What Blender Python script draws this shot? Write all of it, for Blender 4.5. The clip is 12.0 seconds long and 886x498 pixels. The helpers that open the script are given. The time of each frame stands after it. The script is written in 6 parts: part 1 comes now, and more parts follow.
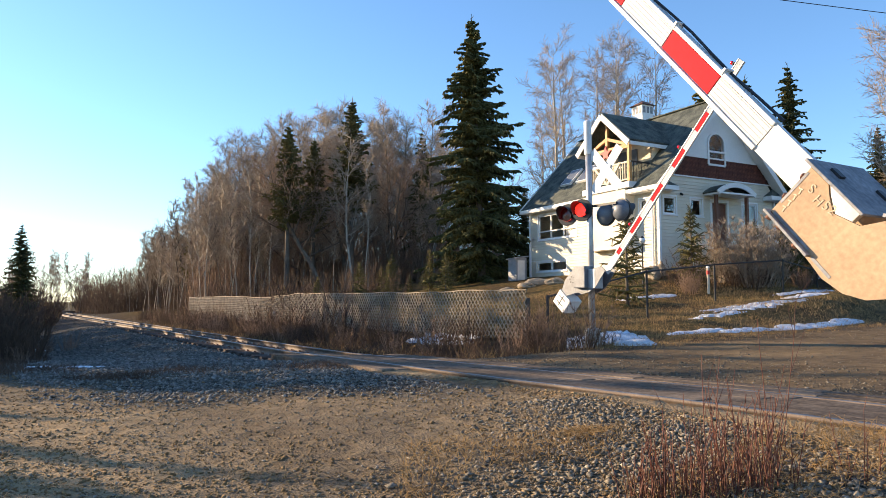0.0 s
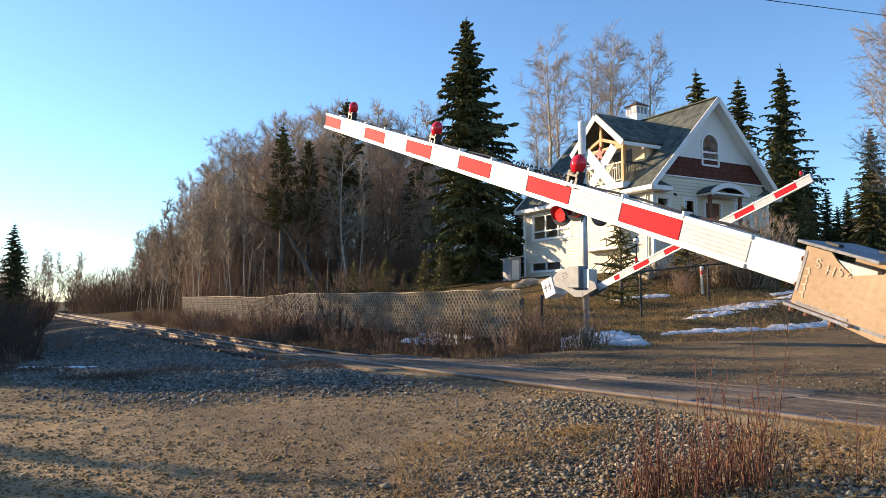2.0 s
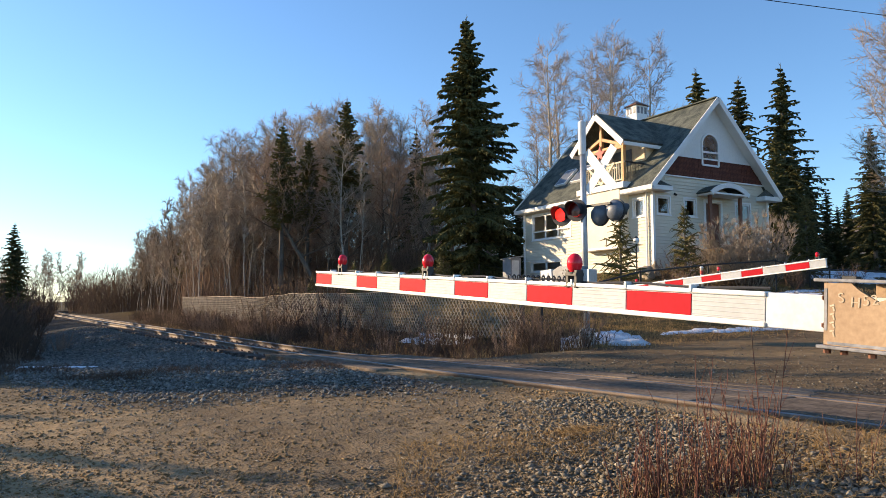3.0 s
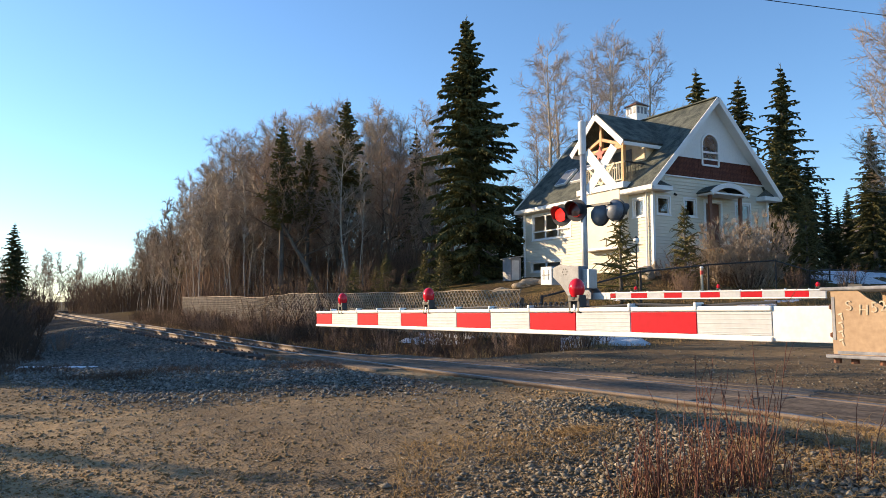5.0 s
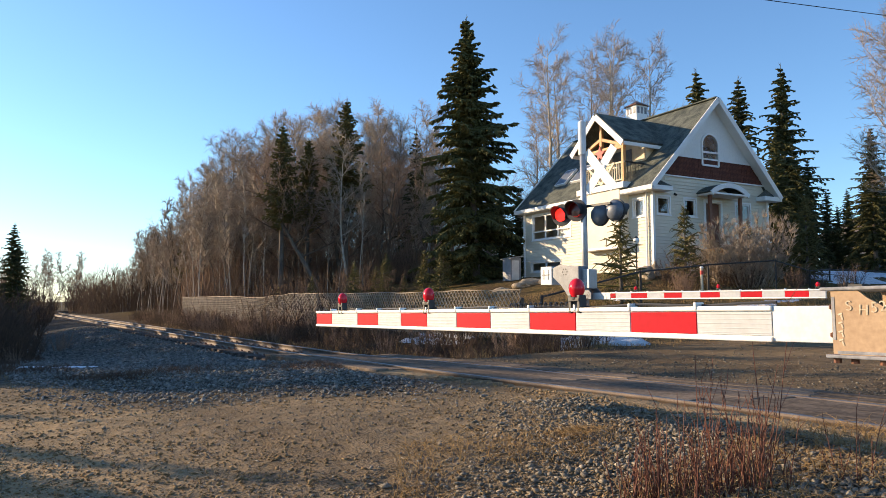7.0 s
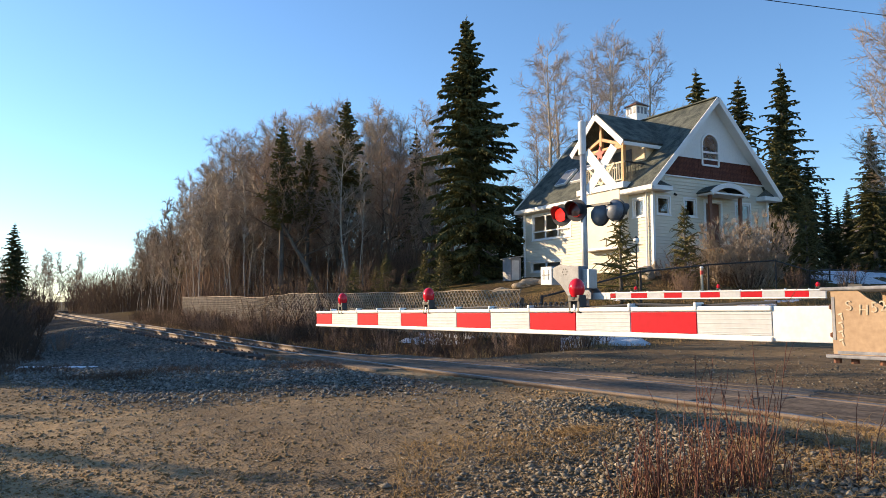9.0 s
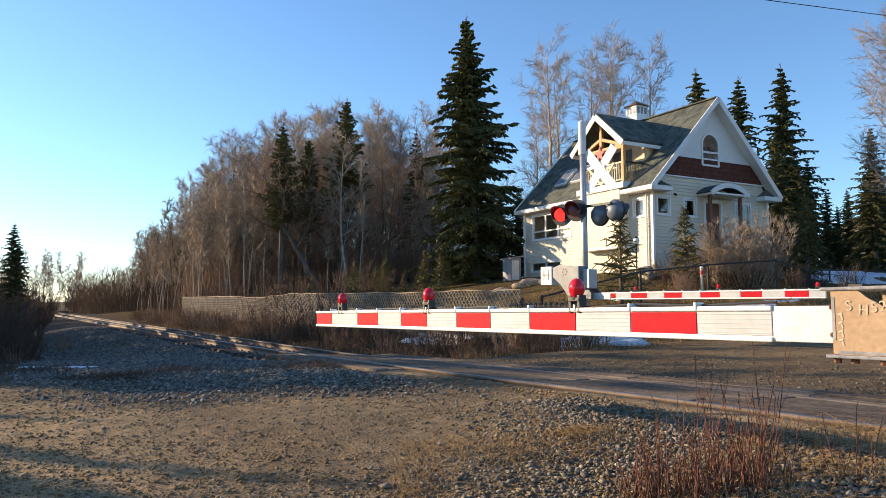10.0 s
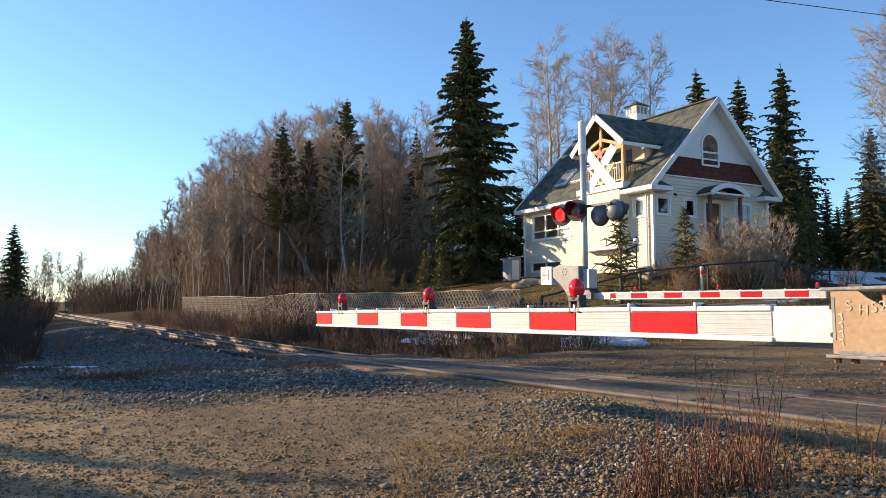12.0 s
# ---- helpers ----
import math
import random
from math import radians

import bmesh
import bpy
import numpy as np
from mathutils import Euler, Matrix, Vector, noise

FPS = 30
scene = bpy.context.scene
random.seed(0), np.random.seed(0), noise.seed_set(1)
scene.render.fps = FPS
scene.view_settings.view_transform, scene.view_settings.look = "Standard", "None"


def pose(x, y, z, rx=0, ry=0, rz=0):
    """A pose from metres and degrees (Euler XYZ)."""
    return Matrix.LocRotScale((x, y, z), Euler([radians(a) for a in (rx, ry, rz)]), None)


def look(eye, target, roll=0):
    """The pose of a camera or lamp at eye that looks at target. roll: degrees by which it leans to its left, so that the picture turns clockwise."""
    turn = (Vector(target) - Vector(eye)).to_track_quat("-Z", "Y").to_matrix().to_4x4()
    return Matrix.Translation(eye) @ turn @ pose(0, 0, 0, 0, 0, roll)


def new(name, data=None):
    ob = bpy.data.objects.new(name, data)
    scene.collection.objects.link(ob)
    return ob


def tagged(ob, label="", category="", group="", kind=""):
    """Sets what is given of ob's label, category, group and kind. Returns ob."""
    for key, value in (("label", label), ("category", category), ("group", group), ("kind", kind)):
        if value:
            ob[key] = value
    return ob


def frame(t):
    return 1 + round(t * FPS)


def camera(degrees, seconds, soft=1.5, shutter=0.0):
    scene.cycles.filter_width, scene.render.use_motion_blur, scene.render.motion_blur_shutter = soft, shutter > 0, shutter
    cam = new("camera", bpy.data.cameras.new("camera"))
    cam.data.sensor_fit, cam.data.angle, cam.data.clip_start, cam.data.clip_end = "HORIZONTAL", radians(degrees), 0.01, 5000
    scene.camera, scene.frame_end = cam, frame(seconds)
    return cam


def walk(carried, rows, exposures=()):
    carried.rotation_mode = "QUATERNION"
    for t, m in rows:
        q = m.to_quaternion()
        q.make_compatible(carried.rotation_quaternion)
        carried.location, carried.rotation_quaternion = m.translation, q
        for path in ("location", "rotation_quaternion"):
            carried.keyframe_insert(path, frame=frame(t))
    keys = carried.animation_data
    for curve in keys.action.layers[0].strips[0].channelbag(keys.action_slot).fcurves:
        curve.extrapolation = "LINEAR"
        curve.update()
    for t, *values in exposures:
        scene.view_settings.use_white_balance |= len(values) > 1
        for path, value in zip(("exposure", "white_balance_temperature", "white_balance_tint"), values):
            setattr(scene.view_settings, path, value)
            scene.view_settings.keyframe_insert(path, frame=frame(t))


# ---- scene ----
# the camera stands on a low tripod beside the road and pans a hair at the start
cam = camera(64.0, 12.0, 0.6)
EYE = (0.0, 0.0, 1.15)
TILT = 4.375


def cam_pose(pan):
    return pose(*EYE, 90 + TILT, 0, pan)


walk(cam, [(0.0, cam_pose(0.45)), (0.45, cam_pose(0.235)), (0.93, cam_pose(0.0)), (1.1, cam_pose(0.0)), (6.0, cam_pose(0.0)), (12.0, cam_pose(0.0))],
     exposures=[(0.0, 1.06), (1.6, 1.06), (2.4, 0.81), (12.0, 0.81)])

# ---- light ----
SUN_AZ, SUN_EL = 70.0, 15.0      # degrees to the left of the view, and above the horizon
sun_way = Vector((-math.sin(radians(SUN_AZ)) * math.cos(radians(SUN_EL)), math.cos(radians(SUN_AZ)) * math.cos(radians(SUN_EL)), math.sin(radians(SUN_EL))))
world = bpy.data.worlds.new("world")
scene.world = world
world.use_nodes = True
wn = world.node_tree.nodes
sky = wn.new("ShaderNodeTexSky")
sky.sky_type = "NISHITA"
sky.sun_disc = False
sky.sun_elevation = radians(SUN_EL)
sky.sun_rotation = radians(-SUN_AZ)
sky.air_density, sky.dust_density, sky.ozone_density = 1.0, 0.15, 4.4
wn["Background"].inputs["Strength"].default_value = 0.15
world.node_tree.links.new(sky.outputs[0], wn["Background"].inputs["Color"])
sun = new("sun", bpy.data.lights.new("sun", "SUN"))
sun.data.energy, sun.data.angle, sun.data.color = 5.0, radians(0.53), (1.0, 0.74, 0.46)
sun.matrix_world = look(sun_way * 60, (0, 0, 0))


# ---- materials ----
def mat(name, a, b=None, rough=0.8, metal=0.0, scale=6.0, fine=60.0, bump=0.3, dist=0.01, contrast=(0.35, 0.65), spec=0.5, per=0.0):
    """Two colours mixed by a coarse and a fine noise, with a fine relief; per: how far each object or island differs."""
    m = bpy.data.materials.new(name)
    m.use_nodes = True
    n, l = m.node_tree.nodes, m.node_tree.links
    p = n["Principled BSDF"]
    p.inputs["Roughness"].default_value, p.inputs["Metallic"].default_value = rough, metal
    p.inputs["Specular IOR Level"].default_value = spec
    co = n.new("ShaderNodeTexCoord")
    n1, n2 = n.new("ShaderNodeTexNoise"), n.new("ShaderNodeTexNoise")
    n1.inputs["Scale"].default_value, n2.inputs["Scale"].default_value = scale, fine
    n1.inputs["Detail"].default_value, n2.inputs["Detail"].default_value = 5, 3
    mixn = n.new("ShaderNodeMath")
    mixn.operation = "MULTIPLY_ADD"
    mixn.inputs[1].default_value = 0.45
    sc = n.new("ShaderNodeMath")
    sc.operation = "MULTIPLY"
    sc.inputs[1].default_value = 0.55
    ramp = n.new("ShaderNodeValToRGB")
    ramp.color_ramp.elements[0].position, ramp.color_ramp.elements[1].position = contrast
    ramp.color_ramp.elements[0].color, ramp.color_ramp.elements[1].color = (*a, 1), (*(b or a), 1)
    for q in (n1, n2):
        l.new(co.outputs["Object"], q.inputs["Vector"])
    l.new(n1.outputs[0], sc.inputs[0])
    l.new(n2.outputs[0], mixn.inputs[0])
    l.new(sc.outputs[0], mixn.inputs[2])
    l.new(mixn.outputs[0], ramp.inputs[0])
    out = ramp.outputs[0]
    if per:
        g, oi = n.new("ShaderNodeNewGeometry"), n.new("ShaderNodeObjectInfo")
        add, mr, hsv = n.new("ShaderNodeMath"), n.new("ShaderNodeMapRange"), n.new("ShaderNodeHueSaturation")
        add.operation = "ADD"
        l.new(g.outputs["Random Per Island"], add.inputs[0])
        l.new(oi.outputs["Random"], add.inputs[1])
        mr.inputs[1].default_value, mr.inputs[2].default_value = 0.0, 2.0
        mr.inputs[3].default_value, mr.inputs[4].default_value = 1 - per, 1 + per
        l.new(add.outputs[0], mr.inputs[0])
        l.new(mr.outputs[0], hsv.inputs["Value"])
        l.new(out, hsv.inputs["Color"])
        out = hsv.outputs[0]
    l.new(out, p.inputs["Base Color"])
    if bump:
        bp = n.new("ShaderNodeBump")
        bp.inputs["Strength"].default_value, bp.inputs["Distance"].default_value = bump, dist
        l.new(mixn.outputs[0], bp.inputs["Height"])
        l.new(bp.outputs[0], p.inputs["Normal"])
    return m


def banded(m, axis, period, depth, strength=0.8):
    """Adds straight laps (siding, courses) to a material's relief along one axis of the object."""
    n, l = m.node_tree.nodes, m.node_tree.links
    p = n["Principled BSDF"]
    co, sep = n.new("ShaderNodeTexCoord"), n.new("ShaderNodeSeparateXYZ")
    l.new(co.outputs["Object"], sep.inputs[0])
    dv, fr, bp = n.new("ShaderNodeMath"), n.new("ShaderNodeMath"), n.new("ShaderNodeBump")
    dv.operation, fr.operation = "DIVIDE", "FRACT"
    dv.inputs[1].default_value = period
    l.new(sep.outputs["XYZ".index(axis)], dv.inputs[0])
    l.new(dv.outputs[0], fr.inputs[0])
    l.new(fr.outputs[0], bp.inputs["Height"])
    bp.inputs["Strength"].default_value, bp.inputs["Distance"].default_value = strength, depth
    bp.invert = True
    old = p.inputs["Normal"].links
    if old:
        l.new(old[0].from_socket, bp.inputs["Normal"])
    l.new(bp.outputs[0], p.inputs["Normal"])
    return m


def glowing(name, col, strength, base=(0.3, 0.01, 0.01)):
    m = bpy.data.materials.new(name)
    m.use_nodes = True
    p = m.node_tree.nodes["Principled BSDF"]
    p.inputs["Base Color"].default_value = (*base, 1)
    p.inputs["Emission Color"].default_value = (*col, 1)
    p.inputs["Emission Strength"].default_value = strength
    p.inputs["Roughness"].default_value = 0.3
    return m


def glassy(name, col=(1, 1, 1), rough=0.02):
    m = bpy.data.materials.new(name)
    m.use_nodes = True
    p = m.node_tree.nodes["Principled BSDF"]
    p.inputs["Base Color"].default_value = (*col, 1)
    p.inputs["Roughness"].default_value = rough
    p.inputs["Transmission Weight"].default_value = 1.0
    p.inputs["IOR"].default_value = 1.45
    return m


M_BARK = mat("grey_bark", (0.055, 0.044, 0.035), (0.17, 0.14, 0.11), 0.95, scale=3, fine=40, per=0.35)
M_TWIG = mat("brown_twig", (0.22, 0.17, 0.125), (0.40, 0.32, 0.245), 0.95, scale=1, fine=8, bump=0, per=0.4)
M_TWIG_RED = mat("red_brown_twig", (0.17, 0.11, 0.075), (0.30, 0.20, 0.14), 0.95, scale=1, fine=8, bump=0, per=0.4)
M_TWIG_PALE = mat("pale_twig", (0.22, 0.172, 0.13), (0.39, 0.315, 0.25), 0.95, scale=1, fine=8, bump=0, per=0.3)
M_BIRCH = mat("birch_bark", (0.12, 0.098, 0.075), (0.44, 0.385, 0.315), 0.85, scale=2.5, fine=14, contrast=(0.33, 0.5), per=0.2)
M_NEEDLE = mat("spruce_needles", (0.028, 0.036, 0.014), (0.115, 0.105, 0.038), 0.85, scale=0.7, fine=9, bump=0, per=0.5, spec=0.2)
M_NEEDLE_Y = mat("young_needles", (0.06, 0.062, 0.022), (0.19, 0.15, 0.055), 0.85, scale=0.9, fine=9, bump=0, per=0.4, spec=0.2)
M_REDSTEM = mat("red_willow_stem", (0.065, 0.020, 0.012), (0.175, 0.055, 0.029), 0.7, scale=2, fine=20, bump=0, per=0.35)
M_DRYGRASS = mat("dry_grass", (0.20, 0.12, 0.045), (0.38, 0.25, 0.11), 0.9, scale=2, fine=20, bump=0, per=0.35)
M_BRUSH = mat("brown_weeds", (0.048, 0.029, 0.020), (0.125, 0.078, 0.049), 0.95, scale=2, fine=20, bump=0, per=0.4)
M_STONE = mat("ballast_stone", (0.050, 0.043, 0.033), (0.33, 0.283, 0.215), 0.9, scale=9, fine=70, bump=0.3, dist=0.004, per=0.55, spec=0.15)
M_BALLAST = mat("grey_ballast_stone", (0.030, 0.029, 0.027), (0.24, 0.232, 0.21), 0.9, scale=9, fine=70, bump=0.3, dist=0.004, per=0.75, spec=0.15)
M_CLOD = mat("dry_earth_clod", (0.17, 0.118, 0.064), (0.37, 0.255, 0.133), 0.95, scale=9, fine=70, bump=0.3, dist=0.004, per=0.5, spec=0.08)
M_SNOW = mat("old_snow", (0.40, 0.42, 0.46), (0.74, 0.77, 0.82), 0.6, scale=3, fine=25, bump=0.8, dist=0.03)
M_RAIL = mat("rail_steel", (0.10, 0.072, 0.055), (0.20, 0.15, 0.115), 0.75, 0.2, scale=5, fine=50)
M_RAILTOP = mat("worn_rail_head", (0.16, 0.155, 0.15), (0.30, 0.29, 0.28), 0.5, 0.7, scale=5, fine=90, bump=0.1)
M_TIE = mat("creosote_tie", (0.035, 0.025, 0.02), (0.10, 0.07, 0.055), 0.95, scale=4, fine=30)
M_PLANK = mat("dusty_crossing_plank", (0.06, 0.047, 0.037), (0.22, 0.172, 0.128), 0.95, scale=1.6, fine=22, bump=0.6, dist=0.012, per=0.25, spec=0.08)
M_GALV = mat("galvanised_steel", (0.36, 0.37, 0.38), (0.52, 0.53, 0.54), 0.45, 0.55, scale=5, fine=60, bump=0.1)
M_ALU = mat("pale_painted_steel", (0.55, 0.56, 0.56), (0.70, 0.71, 0.71), 0.55, 0.1, scale=4, fine=40, bump=0.15)
M_MECH = mat("silver_grey_mechanism", (0.12, 0.128, 0.145), (0.21, 0.222, 0.245), 0.5, 0.3, scale=6, fine=50, bump=0.15)
M_TAN = mat("weathered_tan_paint", (0.33, 0.215, 0.125), (0.50, 0.35, 0.215), 0.7, scale=3.5, fine=55, bump=0.25, dist=0.003)
M_GREYPLATE = mat("scuffed_grey_plate", (0.13, 0.137, 0.155), (0.34, 0.34, 0.355), 0.65, 0.2, scale=5, fine=45, bump=0.2)
M_BLACK = mat("black_hood_paint", (0.012, 0.012, 0.013), (0.03, 0.03, 0.032), 0.5, scale=6, fine=50, bump=0.1)
M_HOODBACK = mat("dull_grey_blue_paint", (0.10, 0.115, 0.14), (0.17, 0.19, 0.22), 0.45, 0.1, scale=6, fine=50, bump=0.1)
M_RUST = mat("rusted_steel", (0.10, 0.04, 0.025), (0.22, 0.10, 0.06), 0.85, scale=8, fine=60)
M_ARMRED = mat("red_reflective_sheet", (0.44, 0.004, 0.014), (0.53, 0.007, 0.021), 0.62, scale=2.5, fine=30, bump=0.06, dist=0.002, spec=0.12)
M_ARMWHITE = mat("white_reflective_sheet", (0.41, 0.43, 0.45), (0.52, 0.54, 0.56), 0.5, scale=2.5, fine=30, bump=0.06, dist=0.002)
M_ARMEDGE = mat("bare_aluminium_edge", (0.70, 0.70, 0.68), (0.84, 0.84, 0.82), 0.35, 0.3, scale=3, fine=50, bump=0.05)
M_CHALK = mat("cream_paint_marks", (0.46, 0.35, 0.23), (0.68, 0.58, 0.43), 0.9, scale=20, fine=200, bump=0)
M_LENS = mat("red_lamp_lens", (0.55, 0.008, 0.02), (0.72, 0.02, 0.035), 0.12, scale=20, fine=200, bump=0.1, dist=0.001)
M_DARKLENS = mat("unlit_signal_lens", (0.10, 0.004, 0.004), (0.16, 0.01, 0.008), 0.2, scale=30, fine=200, bump=0.1, dist=0.001)
M_LIT = glowing("lit_red_bulb", (1.0, 0.02, 0.012), 1.4)
M_SIDING = mat("cream_vinyl_siding", (0.61, 0.55, 0.43), (0.70, 0.64, 0.52), 0.6, scale=1.2, fine=15, bump=0.05, per=0.03)
M_BATTEN = banded(mat("white_gable_boards", (0.72, 0.72, 0.70), (0.79, 0.79, 0.77), 0.6, scale=1.2, fine=15, bump=0.05), "X", 0.2, 0.01, 0.8)
M_TRIM = mat("white_trim_paint", (0.74, 0.74, 0.72), (0.82, 0.82, 0.80), 0.55, scale=3, fine=30, bump=0.05)
M_SHAKE = mat("brown_cedar_shake", (0.045, 0.014, 0.009), (0.13, 0.042, 0.026), 0.9, scale=5, fine=18, bump=0.6, dist=0.02, per=0.5)
M_SHINGLE = banded(mat("green_grey_shingle", (0.030, 0.038, 0.034), (0.13, 0.14, 0.115), 0.95, scale=2.5, fine=22, contrast=(0.4, 0.6), bump=0.5, dist=0.01), "Z", 0.11, 0.012, 0.7)
M_FASCIA = M_TRIM
M_CEDAR = mat("honey_cedar_timber", (0.42, 0.20, 0.06), (0.60, 0.32, 0.12), 0.6, scale=5, fine=35, bump=0.15)
M_TIMBERPALE = mat("pale_painted_timber", (0.58, 0.50, 0.36), (0.70, 0.62, 0.48), 0.7, scale=5, fine=35, bump=0.1)
M_DARKROOM = mat("dim_interior", (0.05, 0.045, 0.04), (0.09, 0.08, 0.07), 0.9)
M_CURTAIN = mat("pale_curtain", (0.50, 0.50, 0.47), (0.66, 0.66, 0.62), 0.9, scale=3, fine=30)
M_PANE = glassy("window_glass")
M_DOOR = mat("brown_door", (0.12, 0.045, 0.025), (0.2, 0.08, 0.045), 0.6, scale=4, fine=40)
M_LATTICE = mat("weathered_lath", (0.17, 0.14, 0.105), (0.40, 0.33, 0.25), 0.9, scale=3, fine=40, bump=0.2, per=0.25)
M_POST = mat("dark_fence_post", (0.05, 0.04, 0.032), (0.12, 0.095, 0.075), 0.9, scale=5, fine=40)
M_WIRE = mat("black_iron", (0.012, 0.012, 0.013), (0.03, 0.028, 0.026), 0.7, scale=6, fine=60)
M_ROCK = mat("tan_boulder", (0.22, 0.17, 0.11), (0.42, 0.34, 0.24), 0.9, scale=3, fine=25, bump=0.6, dist=0.03)
M_SHED = mat("pale_shed_panel", (0.20, 0.21, 0.23), (0.30, 0.31, 0.33), 0.6, scale=3, fine=30)
M_CONCRETE = mat("grey_concrete", (0.26, 0.25, 0.24), (0.40, 0.39, 0.37), 0.9, scale=4, fine=40, bump=0.3)
M_REDSTAR = mat("faded_red_paint", (0.45, 0.03, 0.03), (0.6, 0.06, 0.05), 0.6)
M_ORANGE = mat("orange_siding", (0.45, 0.17, 0.05), (0.55, 0.24, 0.09), 0.7)
M_BLUEGREY = mat("blue_grey_siding", (0.045, 0.055, 0.075), (0.08, 0.095, 0.12), 0.8)


# ---- builders ----
def obj(name, bm, material, smooth=False):
    me = bpy.data.meshes.new(name)
    bm.normal_update()
    bm.to_mesh(me)
    bm.free()
    for m in (material if isinstance(material, (list, tuple)) else [material]):
        me.materials.append(m)
    if smooth:
        me.shade_smooth()
    return new(name, me)


def part(name, bm, material, parent, label="", smooth=False):
    ob = obj(name, bm, material, smooth)
    ob.parent = parent
    return tagged(ob, label)


def mesh_part(name, me, parent, label="", m=None):
    ob = new(name, me)
    ob.parent = parent
    if m is not None:
        ob.matrix_basis = m
    return tagged(ob, label)


def B():
    return bmesh.new()


def box(bm, c, s, rot=None, bevel=0.0):
    """A box of size s about c."""
    m = Matrix.Translation(c) @ (rot.to_4x4() if rot is not None else Matrix.Identity(4)) @ Matrix.Diagonal((*s, 1))
    r = bmesh.ops.create_cube(bm, size=1, matrix=m)
    if bevel:
        es = list({e for v in r["verts"] for e in v.link_edges})
        bmesh.ops.bevel(bm, geom=es, offset=bevel, segments=2, affect="EDGES", profile=0.6)
    return bm


def rod(bm, p, q, r0, r1=None, n=8, caps=True):
    p, q = Vector(p), Vector(q)
    d = q - p
    m = Matrix.Translation((p + q) / 2) @ d.to_track_quat("Z", "Y").to_matrix().to_4x4()
    bmesh.ops.create_cone(bm, cap_ends=caps, segments=n, radius1=r0, radius2=r0 if r1 is None else r1, depth=d.length, matrix=m)
    return bm


def beam(bm, p, q, w, h, up=(0, 0, 1)):
    """A straight timber of section w by h from p to q."""
    p, q = Vector(p), Vector(q)
    d = (q - p).normalized()
    side = d.cross(Vector(up)).normalized()
    top = side.cross(d)
    rot = Matrix((side, d, top)).transposed()
    return box(bm, (p + q) / 2, (w, (q - p).length, h), rot)


def pipe(bm, pts, r, n=6):
    """One bent tube through the points."""
    pts = [Vector(p) for p in pts]
    rings = []
    for i, p in enumerate(pts):
        d = (pts[min(i + 1, len(pts) - 1)] - pts[max(i - 1, 0)]).normalized()
        a = d.cross(Vector((0, 0, 1)) if abs(d.z) < 0.9 else Vector((1, 0, 0))).normalized()
        b = a.cross(d)
        rings.append([bm.verts.new(p + (a * math.cos(w) + b * math.sin(w)) * r) for w in [2 * math.pi * k / n for k in range(n)]])
    for p, q in zip(rings, rings[1:]):
        for k in range(n):
            bm.faces.new((p[k], p[(k + 1) % n], q[(k + 1) % n], q[k]))
    bm.faces.new(rings[0])
    bm.faces.new(rings[-1])
    bmesh.ops.recalc_face_normals(bm, faces=bm.faces[:])
    return bm


def slab(bm, pts, thick):
    """A flat outline (counter-clockwise seen from its outside) given thickness inwards."""
    vs = [bm.verts.new(p) for p in pts]
    f = bm.faces.new(vs)
    f.normal_update()
    n = f.normal.copy()
    r = bmesh.ops.extrude_face_region(bm, geom=[f])
    for v in r["geom"]:
        if isinstance(v, bmesh.types.BMVert):
            v.co -= n * thick
    bmesh.ops.recalc_face_normals(bm, faces=bm.faces[:])
    return bm


def tubes(name, segs, sides, material, first=0):
    """One mesh of tapered twigs from rows (p, q, r0, r1); those past the first take the second material."""
    a = np.array([[*s[0], *s[1], s[2], s[3]] for s in segs], float)
    p, q = a[:, :3], a[:, 3:6]
    d = q - p
    d /= np.linalg.norm(d, axis=1, keepdims=True) + 1e-9
    ref = np.where(np.abs(d[:, 2:3]) < 0.9, np.array([[0, 0, 1.0]]), np.array([[1.0, 0, 0]]))
    s = np.cross(d, ref)
    s /= np.linalg.norm(s, axis=1, keepdims=True)
    t = np.cross(s, d)
    n = len(a)
    co = np.zeros((n, 2 * sides, 3))
    for k in range(sides):
        w = 2 * math.pi * k / sides
        ring = s * math.cos(w) + t * math.sin(w)
        co[:, k] = p + ring * a[:, 6:7]
        co[:, sides + k] = q + ring * a[:, 7:8]
    base = (np.arange(n) * 2 * sides)[:, None]
    fs = []
    for k in range(sides):
        j = (k + 1) % sides
        fs.append(np.concatenate([base + k, base + j, base + sides + j, base + sides + k], 1))
    me = quads(name, co.reshape(-1, 3), np.stack(fs, 1).reshape(-1, 4), material)
    if first:
        me.polygons.foreach_set("material_index", np.repeat((np.arange(n) >= first).astype(np.int32), sides))
    return me


def trunk_mesh(name, segs, sides, material):
    """One unbroken tapered stem through a chain of rows (p, q, r0, r1)."""
    pts = [segs[0][0]] + [t[1] for t in segs]
    rad = [segs[0][2]] + [t[3] for t in segs]
    co = []
    for i, p in enumerate(pts):
        d = (pts[min(i + 1, len(pts) - 1)] - pts[max(i - 1, 0)]).normalized()
        a = d.cross(Vector((0, 1, 0))).normalized()
        b = a.cross(d)
        for k in range(sides):
            w = 2 * math.pi * k / sides
            co.append(p + (a * math.cos(w) + b * math.sin(w)) * rad[i] * (1 + 0.08 * math.sin(3 * w + i)))
    fs = [(i * sides + k, i * sides + (k + 1) % sides, (i + 1) * sides + (k + 1) % sides, (i + 1) * sides + k) for i in range(len(pts) - 1) for k in range(sides)]
    return quads(name, np.array(co), np.array(fs), material, True)


